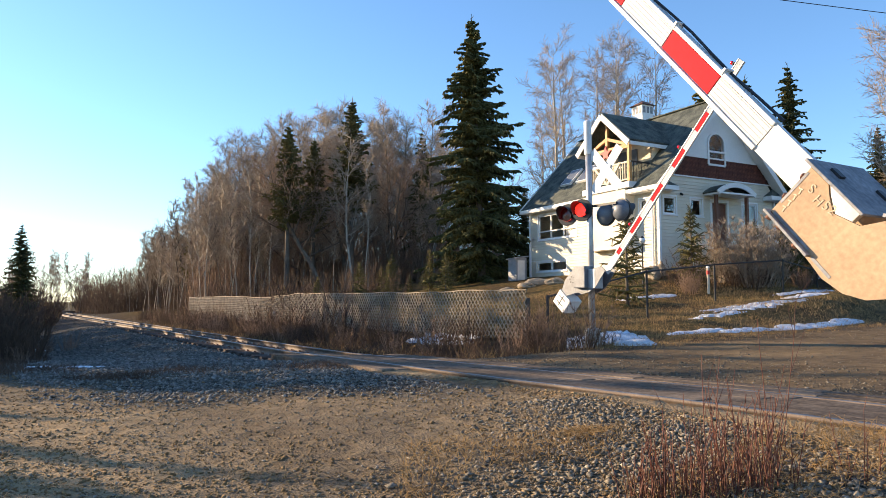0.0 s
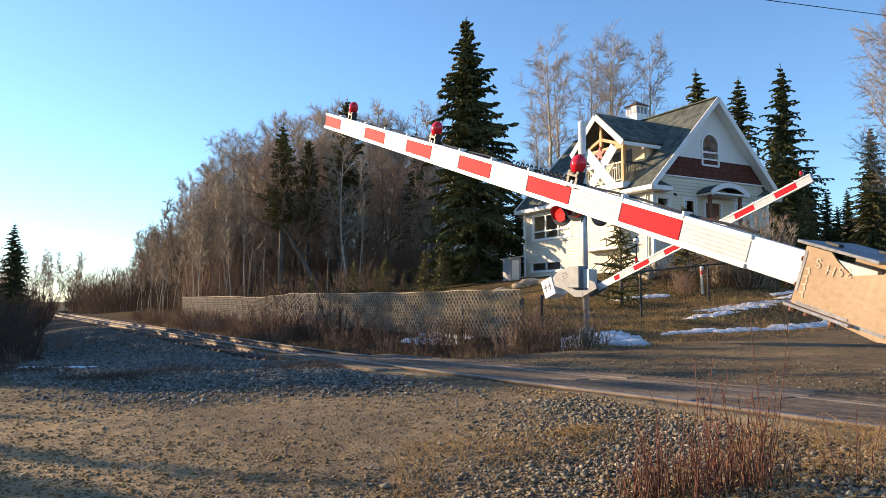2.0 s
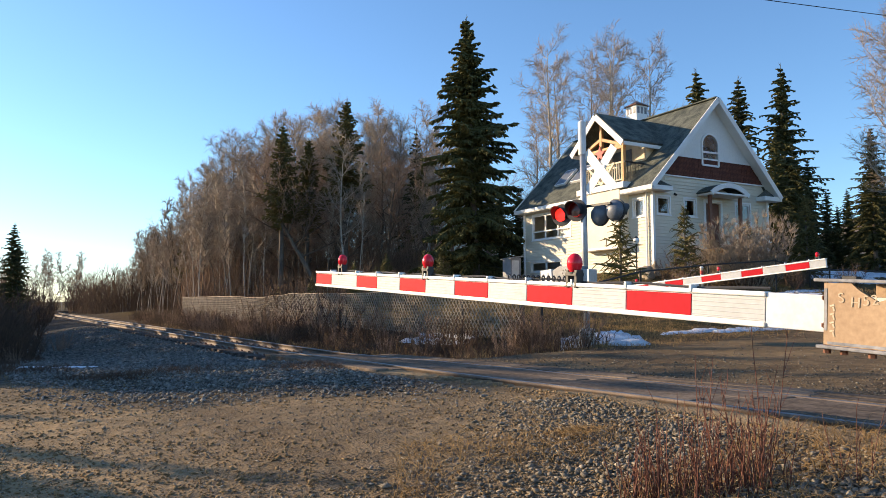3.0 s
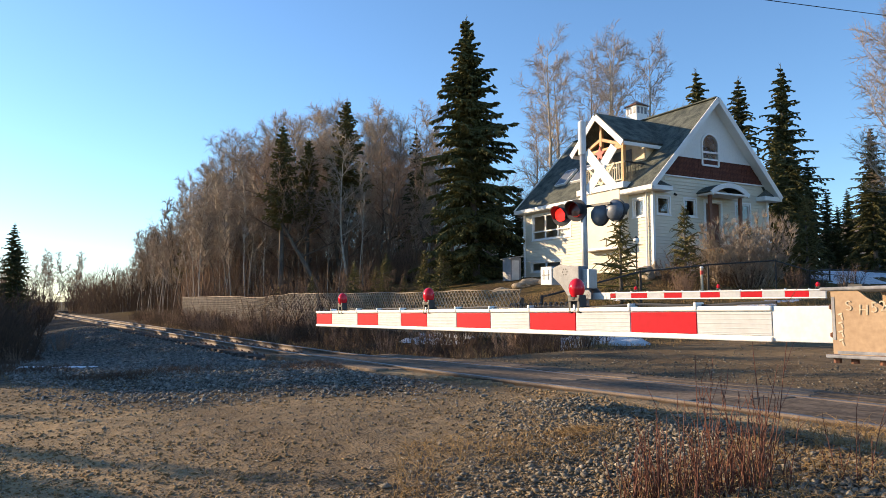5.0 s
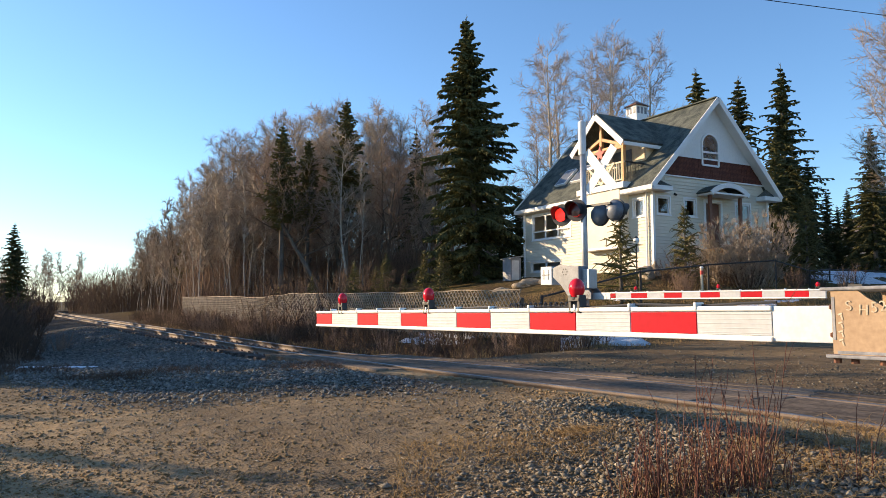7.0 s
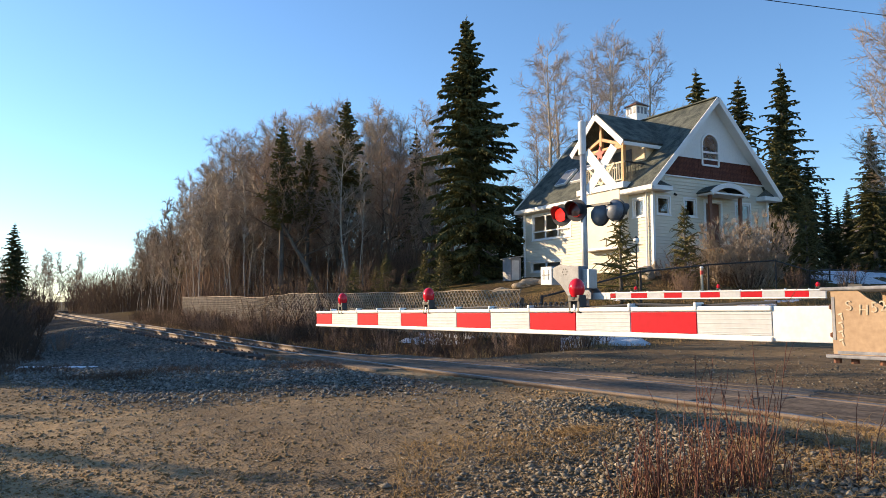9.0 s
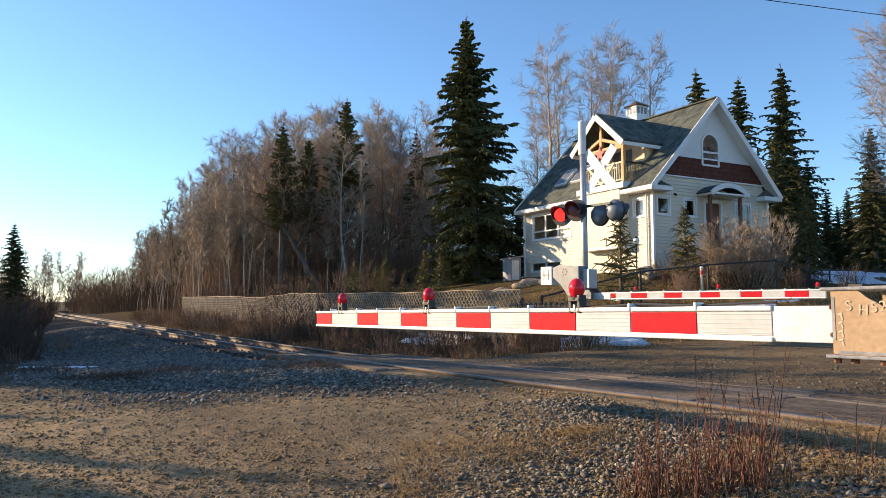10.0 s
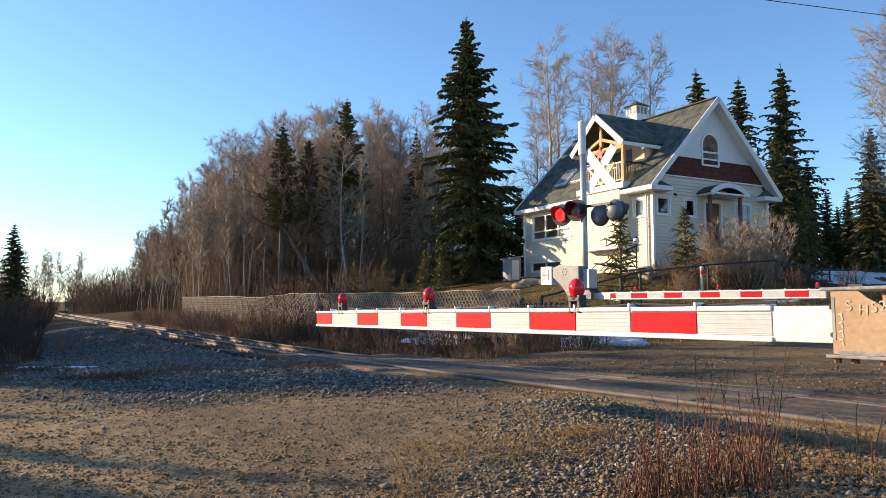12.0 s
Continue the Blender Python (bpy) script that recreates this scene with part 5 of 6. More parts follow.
def brush(name, seed, n, H, spread, material, forks=5, short=1.0):
    """A leafless shrub: many thin stems from one root, forking upwards."""
    g = random.Random(seed)
    segs = []
    for _ in range(n):
        az = g.uniform(0, 6.283)
        rr = spread * g.random() ** 0.6
        p = Vector((math.cos(az) * rr * 0.35, math.sin(az) * rr * 0.35, 0))
        d = Vector((math.cos(az) * rr * 0.7, math.sin(az) * rr * 0.7, H * 0.9)).normalized()
        ln = H * g.uniform(0.5, 1.1)
        for q, dd, r in limb(g, segs, p, d, ln, g.uniform(0.009, 0.016), 4, 0.05, 0.10):
            for _ in range(forks):
                d2 = rnd_dir(g, dd, g.uniform(0.25, 0.75))
                segs.append((q, q + d2 * ln * short * g.uniform(0.10, 0.28), 0.0075, 0.003))
    return tubes(name, segs, 3, material)


BRUSH = [brush("brush", 80 + k, 20, 1.5, 0.9, m, 3) for k, m in enumerate((M_BRUSH, M_TWIG_RED, M_BRUSH))]
LILAC = brush("lilac", 90, 90, 2.4, 1.7, M_TWIG, 14, 0.5)


def plant_trees():
    stand("spruce_tree", BIG_SPRUCE, "tall dark spruce with drooping boughs beside the house", "tree", 1.95, 41.5, 30, 1.23, (0, -2.0))
    spr = "dark spruce behind the house"
    for k, y, s, m in ((0.287, 56, 1.14, SPRUCE_B), (0.365, 60, 1.30, SPRUCE_A), (0.425, 58, 1.20, SPRUCE_A), (0.487, 47, 1.02, SPRUCE_A), (0.143, 56, 0.62, SPRUCE_A), (0.329, 58, 0.95, SPRUCE_B), (0.082, 56, 0.55, SPRUCE_A), (0.108, 60, 0.6, SPRUCE_A), (0.125, 58, 0.42, SPRUCE_A), (0.52, 52, 0.62, SPRUCE_A), (0.50, 54, 0.72, SPRUCE_A), (0.476, 45, 0.66, SPRUCE_A), (0.505, 46, 0.55, SPRUCE_A), (0.545, 56, 0.5, SPRUCE_A), (0.575, 52, 0.46, SPRUCE_A), (0.60, 50, 0.50, SPRUCE_A), (0.625, 51, 0.52, SPRUCE_A), (0.645, 49, 0.55, SPRUCE_A), (0.56, 55, 0.40, SPRUCE_A)):
        stand("spruce_tree", m, spr, "tree", k * y, y, 40 * k * y, s, group="spruces behind the house")
    stand("spruce_tree", SPRUCE_A, "broad dark spruce at the roadside", "tree", 0.612 * 40, 40, 10, 0.60)
    stand("spruce_tree", SPRUCE_B, "broad dark spruce at the roadside", "tree", 0.66 * 44, 44, 80, 0.75)
    for k, y, s in ((-0.229, 47, 1.10), (-0.192, 50, 1.04), (-0.138, 49, 1.24), (-0.038, 58, 1.08), (-0.37, 60, 0.55), (-0.03, 56, 0.9)):
        stand("spruce_tree", PINE_GREEN if k < -0.1 else SPRUCE_B, "conifer among bare trees", "tree", k * y, y, 60 * y, s, group="conifers in the wood")
    stand("spruce_tree", SPRUCE_A, "lone dark spruce beside the track", "tree", -24.3, 40, 0, 0.44)
    stand("spruce_tree", SPRUCE_A, "lone dark spruce beside the track", "tree", -25.2, 42, 70, 0.38)
    # poplars behind the house
    for i, (k, y, s) in enumerate(((0.155, 52, 0.99), (0.172, 54, 0.97), (0.208, 56, 1.0), (0.232, 52, 1.0), (0.25, 55, 1.05), (0.304, 54, 1.04), (0.13, 58, 0.78))):
        stand("poplar_tree", POPLAR[i % 2], "tall bare poplar with pale trunk behind the house", "tree", k * y, y, i * 77, s, group="poplars behind the house")
    stand("poplar_tree", SPREADING, "wide bare poplar with pale upswept limbs at the roadside", "tree", 0.660 * 31, 31, 140, 0.84)
    stand("poplar_tree", POPLAR[1], "bare poplar at the roadside", "tree", 0.69 * 34, 34, 90, 0.8)
    # the wood beyond the fence
    g = random.Random(12)
    tops = [(-0.43, 0.115), (-0.36, 0.175), (-0.33, 0.22), (-0.28, 0.255), (-0.22, 0.275), (-0.13, 0.285), (-0.05, 0.285), (0.0, 0.28), (0.06, 0.22)]
    for i in range(58):
        k = g.uniform(-0.375, 0.0) if i % 5 else g.uniform(-0.2, 0.05)
        y0 = g.uniform(0, 26)
        y = (47.0 + y0) / (1 + 0.364 * k)
        sl = float(np.interp(k, [t[0] for t in tops], [t[1] for t in tops]))
        x = k * y
        u, v = uv_of(x, y)
        if v < 7.5:
            continue
        H = (sl * y + 1.15 - ground_z(x, y)) * g.uniform(0.70, 0.93)
        H *= 1.02
        if g.random() < 0.72:
            m, nm, h0 = ASPEN[i % 3], "aspen_tree", 12.0
        else:
            m, nm, h0 = BIRCH[i % 2], "birch_tree", 11.0
        stand(nm, m, "bare grey-brown aspen in the wood" if nm[0] == "a" else "bare birch with pale trunk in the wood", "tree", x, y, i * 53, H / h0, (g.uniform(-3, 3), g.uniform(-3, 3)), "bare trees of the wood")
    for k, y, s, w in ((-0.19, 53, 1.12, 0), (-0.22, 54, 1.08, 1), (-0.26, 55, 1.0, 0), (-0.14, 52, 1.05, 1), (-0.30, 57, 0.95, 0), (-0.08, 53, 1.0, 1)):
        stand("willow_tree", WILLOW[w], "spreading bare willow with dark leaning limbs", "tree", k * y, y, 20 + 90 * y, s, group="willows of the wood")
    stand("willow_tree", LEANING, "large dark willow leaning over the wood's edge", "tree", -8.1, 47.5, 0, 1.0, group="willows of the wood")
    stand("birch_tree", CROOKED, "crooked birch with pale forked limbs at the wood's edge", "tree", -6.3, 46.6, 20, 1.0, group="bare trees of the wood")
    for i in range(190):
        k = g.uniform(-0.44, -0.24) if i % 2 else g.uniform(-0.44, -0.02)
        y = (44.5 + g.uniform(0, 26)) / (1 + 0.364 * k)
        x = k * y
        u, v = uv_of(x, y)
        if v < 6.2 or v > 34:
            continue
        stand("birch_sapling", SAPLING[i % 3], "slender bare birch sapling", "tree", x, y, i * 31, g.uniform(0.7, 1.35), (g.uniform(-4, 4), g.uniform(-4, 4)), "saplings of the wood")
    for i in range(60):
        k = -0.455 + 0.22 * g.random()
        y = max(11.3 / (0.535 + 0.845 * k), 46) + g.uniform(0, 12)
        x = k * y
        top_ = float(np.interp(k, [-0.455, -0.40, -0.36, -0.26], [0.055, 0.115, 0.17, 0.22])) * y + 1.15 - ground_z(x, y)
        stand("birch_sapling", SAPLING[i % 3], "tall slender bare birch with a pale stem", "tree", x, y, i * 47, top_ / 6.5 * g.uniform(0.65, 1.0), (g.uniform(-3, 3), g.uniform(-3, 3)), "saplings of the wood")
    # the depth of the wood behind its first rows
    for i in range(26):
        k = -0.40 + 0.46 * (i + g.random()) / 26
        y = g.uniform(70, 84)
        stand("willow_tree", WILLOW[i % 2], "bare tree in the depth of the wood", "tree", k * y, y, i * 67, g.uniform(1.0, 1.5) * (0.7 if k < -0.34 else 1.0), group="trees deep in the wood")
    # far trees along the bend
    for i in range(44):
        k = g.uniform(-0.70, -0.36)
        y = g.uniform(88, 135)
        x = k * y
        H = y * (0.035 + 0.045 * g.random() + (0.04 if k > -0.42 else 0))
        stand("aspen_tree", SAPLING[i % 3], "far bare tree beyond the bend", "tree", x, y, i * 31, H / 6.2, group="far trees")
    # young spruces by the house and along the fence
    for x, y, s, lab in ((6.15, 24.5, 1.12, "sparse young spruce in front of the house"), (9.45, 27.6, 1.02, "sparse young spruce in front of the house"), (15.7, 30.5, 1.25, "sparse young spruce in front of the house"), (13.6, 31.5, 0.8, "sparse young spruce in front of the house")):
        stand("young_spruce", YOUNG[int(x) % 2], lab, "tree", x, y, 50 * x, s, group="young spruces")
    for i in range(16):
        y = g.uniform(30, 44)
        k = g.uniform(-0.36, 0.03)
        u, v = uv_of(k * y, y)
        if v < 5.6:
            continue
        stand("young_spruce", YOUNG[i % 2], "small young spruce under bare trees", "tree", k * y, y, i * 40, g.uniform(0.4, 0.8), group="young spruces")
    # unseen spruces added across the road to darken what the gable's windows reflect
    for i in range(12):
        stand("spruce_tree", SHADE_SPRUCE, "unseen tall spruce added for the gable windows to reflect", "tree", 36.0 + 3 * (i % 3), -2.0 + 2.4 * i, 40 * i, 1.1 + 0.1 * (i % 4), group="spruces across the road")
    # unseen trees added past the picture's edge to throw shade over the road
    for i in range(9):
        y = 22.0 + 1.5 * i
        stand("spruce_tree", SHADE_SPRUCE, "unseen small spruce added to shade the trackside shrubs", "tree", -0.68 * y - 3.2, y, 50 * i, (4.0 + 0.5 * (i % 3)) / 12, group="roadside spruces")
    for i, (x, y, hh) in enumerate(((-12.0, 8.7, 3.5), (-12.6, 8.2, 3.8), (-11.6, 7.7, 3.5), (-12.4, 7.1, 3.6), (-11.8, 6.5, 3.4), (-12.2, 5.9, 3.5), (-11.7, 5.2, 3.2), (-12.9, 10.4, 3.0), (-15.0, 13.4, 4.4), (-15.6, 14.1, 5.0), (-15.2, 14.8, 5.0), (-15.8, 15.5, 5.2), (-16.0, 16.2, 5.2), (-16.6, 17.0, 5.5), (-16.4, 17.8, 5.3), (-17.0, 18.7, 5.6), (-17.4, 19.7, 5.6), (-17.2, 20.7, 5.6))):
        stand("spruce_tree", SHADE_SPRUCE, "unseen small spruce added to shade the road and bank", "tree", x, y, 90 * x, hh / 12, group="roadside spruces")
    for i, (w, hh) in enumerate(((7.9, 10.4), (8.6, 11.2), (9.3, 11.0), (10.2, 11.2), (11.1, 11.2), (12.2, 11.4), (12.9, 11.2), (13.6, 11.4), (14.3, 11.2), (14.9, 11.3), (15.5, 11.2), (16.2, 11.3), (17.4, 11.8), (18.6, 12.2), (20.9, 12.8), (22.0, 13.2), (23.2, 13.2), (25.2, 13.0))):
        stand("spruce_tree", SHADE_SPRUCE, "unseen tall spruce added to shade the crossing and bank", "tree", -30.0 - (i % 3), (w + 10.26) / 0.94, 70 * i, hh / 12.0, group="row of spruces")


plant_trees()


def plant_brush():
    g = random.Random(21)

    def bush(x, y, s, k, lab="leafless brown shrub beside the fence", grp="shrubs along the fence"):
        ob = new("shrub", BRUSH[k])
        ob.matrix_world = pose(x, y, ground_z(x, y) - 0.04, 0, 0, g.uniform(0, 360)) @ Matrix.Diagonal((s * g.uniform(0.9, 1.3), s * g.uniform(0.9, 1.3), s, 1))
        tagged(ob, lab, "shrub", grp)

    def thicket(name, label, places):
        """Many shrubs that grow into one another, as one mass."""
        cos, fss, base = [], [], 0
        for i, (x, y, q) in enumerate(places):
            me = BRUSH[i % 3]
            co = np.empty(len(me.vertices) * 3, np.float32)
            me.vertices.foreach_get("co", co)
            fs = np.empty(len(me.loops), np.int32)
            me.loops.foreach_get("vertex_index", fs)
            w = g.uniform(0, 6.28)
            co = co.reshape(-1, 3) * q
            co = np.stack([co[:, 0] * math.cos(w) - co[:, 1] * math.sin(w) + x, co[:, 0] * math.sin(w) + co[:, 1] * math.cos(w) + y, co[:, 2] + ground_z(x, y) - 0.04], -1)
            cos.append(co)
            fss.append(fs.reshape(-1, 4) + base)
            base += len(co)
        tagged(new(name, quads(name, np.concatenate(cos), np.concatenate(fss), M_BRUSH)), label, "thicket", kind="stuff")

    for x, y, q in ((-4.2, 25.6, 1.25), (-3.6, 24.9, 1.1), (-4.9, 26.6, 1.2), (-2.4, 23.2, 0.85), (-6.4, 29.2, 1.0), (-8.6, 33.0, 1.1)):
        bush(x, y, q, int(y) % 3)
    for i in range(170):
        u, v = -g.uniform(-1.0, 52), g.uniform(2.3, 4.4)
        if u > -1.8 and v < 4:
            continue
        bush(*xy_of(u, v), g.uniform(0.32, 0.75), i % 3)
    thicket("edge_thicket", "tangled bare shrubs at the wood's edge", [(*xy_of(-g.uniform(18, 78), g.uniform(5.2, 11)), g.uniform(0.7, 1.5)) for _ in range(95)])
    # far thickets along the bend, as one mass of stems
    def clump(segs, x, y, H, n, r):
        z = ground_z(x, y)
        for _ in range(n):
            d = Vector((g.uniform(-0.4, 0.4), g.uniform(-0.4, 0.4), 1)).normalized()
            p = Vector((x + g.uniform(-0.9, 0.9), y + g.uniform(-0.8, 0.8), z - 0.1))
            for q, dd, rr in limb(g, segs, p, d, H * g.uniform(0.5, 1.0), r, 3, 0.05, 0.12):
                for _ in range(3):
                    segs.append((q, q + rnd_dir(g, dd, g.uniform(0.3, 0.8)) * H * 0.26, r * 0.6, r * 0.2))

    segs = []
    for i in range(260):
        y = g.uniform(72, 112)
        x = -g.uniform(0.33, 0.70) * y
        if abs(uv_of(x, y)[1] + 0.7) < 2.6:
            continue
        clump(segs, x, y, g.uniform(2.6, 5.6), 10, 0.03)
    under = []
    for i in range(330):
        k = g.uniform(-0.36, 0.09)
        y = g.uniform(50, 82) if k < 0.0 else g.uniform(62, 82)
        clump(under, k * y, y, g.uniform(2.5, 5.5), 9, 0.03)
    tagged(new("wood_thicket", tubes("wood_thicket", under, 3, M_TWIG_RED)), "dark leafless undergrowth inside the wood", "thicket", kind="stuff")
    tagged(new("far_thicket", tubes("far_thicket", segs, 3, M_BRUSH)), "far leafless thicket along the bend of the track", "thicket", kind="stuff")
    for i in range(46):
        x, y = g.uniform(-17.5, -9.0), g.uniform(15.5, 24)
        u, v = uv_of(x, y)
        if v > -3.4 or x > -0.575 * y:
            continue
        bush(x, y, g.uniform(0.28, 0.6), i % 3, "dark tangled shrub beside the track", "shrubs beside the track")
    for i in range(40):
        y = g.uniform(24, 42)
        x = -0.60 * y - g.uniform(0.3, 7)
        u, v = uv_of(x, y)
        if v > -3.4:
            continue
        bush(x, y, g.uniform(0.6, 1.2), i % 3, "dark tangled shrub beside the track", "shrubs beside the track")
    for i in range(22):
        x, y = g.uniform(-14.6, -12.4), g.uniform(20.5, 24.5)
        bush(x, y, g.uniform(0.28, 0.5), i % 3, "dark tangled shrub beside the track", "shrubs beside the track")
    far_side = []
    for i in range(110):
        y = g.uniform(18, 66)
        k = g.uniform(0.585, 0.70) if y < 42 else g.uniform(0.555, 0.66)
        far_side.append((-k * y, y, g.uniform(0.6, 1.3) if y < 42 else g.uniform(0.9, 1.7)))
    thicket("trackside_thicket", "dark tangled bare shrubs beside the track", far_side)
    # beside the house and the right-hand fence
    for i in range(40):
        x, y = g.uniform(8.5, 19), g.uniform(25.5, 30)
        if uv_of(x, y)[0] > -4.3:
            continue
        bush(x, y, g.uniform(0.45, 0.8), i % 3, "brown shrub below the house", "shrubs below the house")
    for x, y, s in ((11.9, 27.6, 1.05), (12.6, 28.2, 0.92), (11.0, 28.4, 0.86)):
        ob = new("lilac_bush", LILAC)
        ob.matrix_world = pose(x, y, ground_z(x, y) - 0.05, 0, 0, 60 * x) @ Matrix.Diagonal((s, s, s, 1))
        tagged(ob, "large bare grey-brown bush before the house", "shrub", "bushes before the house")


plant_brush()


# ---- fences ----
def make_lattice_fence():
    """A sagging diamond lath fence along the track."""
    f = thing("lattice_fence", "weathered sagging diamond lath fence along the track", "fence")
    g = random.Random(31)
    us = list(np.arange(-3.6, -44, -2.7))
    top = {}
    for i, u in enumerate(us):
        x, y = xy_of(u, 4.6)
        z = ground_z(x, y)
        hh = 1.34 + g.uniform(-0.05, 0.05)
        top[i] = (Vector((x, y, z - 0.05)), hh)
        bm = B()
        box(bm, (0, 0, 0.56), (0.10, 0.10, 1.16), bevel=0.012)
        ob = part("fence_post", bm, M_POST, f, "dark weathered fence post")
        ob.matrix_basis = pose(x + 0.06, y + 0.08, z - 0.1, g.uniform(-3, 3), g.uniform(-3, 3), 30)
    d = Vector((-DX, -DY, 0))
    for i in range(len(us) - 1):
        (p, h0), (q, h1) = top[i], top[i + 1]
        L = (q - p).length
        segs = []
        sag = g.uniform(0.0, 0.03)

        def at(a, s):
            """a along the panel, s from foot to top."""
            t = min(max(a / L, 0), 1)
            hh = h0 + (h1 - h0) * t - sag * math.sin(math.pi * t) + 0.008 * math.sin(9 * t + i)
            return p.lerp(q, t) + Vector((0, 0, 0.06 + s * (hh - 0.06)))
        step = 0.17
        n = int(L / step) + 8
        for sg, off in ((1, 0.0), (-1, 0.014)):
            for k in range(-7, n):
                a0, a1 = k * step, k * step + 1.05
                if sg < 0:
                    a0, a1 = a1, a0
                # cut the lath to the panel
                s0, s1 = 0.0, 1.0
                for lim in (0.0, L):
                    if (a0 - lim) * (a1 - lim) < 0:
                        c = (lim - a0) / (a1 - a0)
                        if (a0 < 0 and lim == 0) or (a0 > L and lim == L):
                            s0 = max(s0, c)
                        else:
                            s1 = min(s1, c)
                if max(a0, a1) <= 0 or min(a0, a1) >= L or s1 - s0 < 0.03:
                    continue
                b0, b1 = at(a0 + (a1 - a0) * s0, s0), at(a0 + (a1 - a0) * s1, s1)
                o = Vector((NX, NY, 0)) * off
                segs.append((b0 + o, b1 + o, 0.019, 0.019))
        me = tubes("lattice_panel", segs, 4, M_LATTICE)
        mesh_part("lattice_panel", me, f, "grey-tan diamond lath panel")
        bm = B()
        for k in range(8):
            beam(bm, at(L * k / 8, 1.0), at(L * (k + 1) / 8, 1.0), 0.035, 0.03)
        part("top_lath", bm, M_LATTICE, f)


def make_iron_fence():
    f = thing("iron_fence", "thin black iron fence climbing the grass bank", "fence")
    pts = [(2.5, 18.0), (5.85, 21.0), (9.2, 24.6), (12.3, 26.2), (15.0, 29.0), (17.4, 31.9), (22.5, 34.5)]
    tops = []
    for i, (x, y) in enumerate(pts):
        z = ground_z(x, y)
        hh = (1.05, 1.42, 1.30, 1.22, 0.72, 0.62, 0.6)[i]
        part("iron_post", rod(B(), (x, y, z - 0.2), (x, y, z + hh), 0.035, n=8), M_WIRE, f)
        tops.append(Vector((x, y, z + hh - 0.04)))
    for a, b in zip(tops, tops[1:]):
        part("iron_rail", rod(B(), a, b, 0.026, n=8), M_WIRE, f)


make_lattice_fence()
make_iron_fence()


# ---- small things by the house ----
def make_boulder(x, y, s, seed, label):
    g = random.Random(seed)
    bm = B()
    bmesh.ops.create_icosphere(bm, subdivisions=3, radius=1)
    for v in bm.verts:
        k = 1 + 0.35 * noise.noise(v.co * 1.3 + Vector((seed, 0, 0))) + 0.12 * noise.noise(v.co * 4)
        v.co = Vector((v.co.x * s[0], v.co.y * s[1], v.co.z * s[2])) * k
    ob = obj("boulder", bm, M_ROCK, False)
    ob.matrix_world = pose(x, y, ground_z(x, y) + s[2] * 0.35, 0, 0, g.uniform(0, 90))
    tagged(ob, label, "boulder", "boulders by the house")


for i, (x, y, s) in enumerate(((8.45, 29.4, (0.42, 0.35, 0.42)), (8.95, 29.9, (0.22, 0.2, 0.42)), (4.2, 33.5, (0.7, 0.4, 0.22)), (3.6, 33.0, (0.6, 0.4, 0.18)), (2.6, 31.5, (0.55, 0.4, 0.2)), (4.9, 32.5, (0.5, 0.35, 0.2)))):
    make_boulder(x, y, s, i + 2, "tan boulder resting on the bank below the house")


def make_hydrant(x, y):
    z = ground_z(x, y)
    h = thing("standpipe", "pale garden standpipe with a red band", "standpipe", pose(x, y, z))
    part("pipe", rod(B(), (0, 0, -0.05), (0, 0, 0.95), 0.05, 0.045, 12), M_TIMBERPALE, h)
    part("band", rod(B(), (0, 0, 0.70), (0, 0, 0.85), 0.06, 0.06, 12), M_REDSTAR, h)
    part("cap", rod(B(), (0, 0, 0.95), (0, 0, 1.05), 0.075, 0.03, 12), M_TRIM, h)


make_hydrant(9.6, 26.3)


def make_yard_lamp(x, y):
    z = ground_z(x, y)
    h = thing("yard_lamp", "thin black yard lamp post with a white globe", "lamp post", pose(x, y, z))
    part("post", rod(B(), (0, 0, -0.1), (0, 0, 1.9), 0.03, 0.025, 10), M_WIRE, h)
    bm = B()
    bmesh.ops.create_uvsphere(bm, u_segments=14, v_segments=10, radius=0.12, matrix=Matrix.Translation((0, 0, 2.0)))
    part("globe", bm, M_TRIM, h, "white glass globe", True)
    part("lamp_cap", rod(B(), (0, 0, 2.08), (0, 0, 2.16), 0.09, 0.02, 10), M_BLACK, h)


make_yard_lamp(7.25, 26.5)


def make_wire():
    bm = B()
    a, b = Vector((-24.8, 5.72, 7.75)), Vector((17.3, 18.1, 7.75))
    pts = [a.lerp(b, t) - Vector((0, 0, 0.25 * (1 - (2 * t - 1) ** 2) - 0.22)) for t in np.linspace(0, 1, 26)]
    pipe(bm, pts, 0.009, 5)
    tagged(obj("overhead_wire", bm, M_WIRE), "thin dark overhead wire across the sky", "wire")
    for p in (a, b):
        z = ground_z(p.x, p.y)
        e = thing("utility_pole", "weathered wooden utility pole by the road", "utility pole", pose(p.x, p.y, z), "utility poles")
        part("pole", rod(B(), (0, 0, -0.2), (0, 0, p.z + 0.6 - z), 0.14, 0.10, 12), M_POST, e)
        part("insulator", rod(B(), (0, 0, p.z + 0.6 - z), (0, 0, p.z + 0.75 - z), 0.04, 0.03, 8), M_GALV, e)


make_wire()


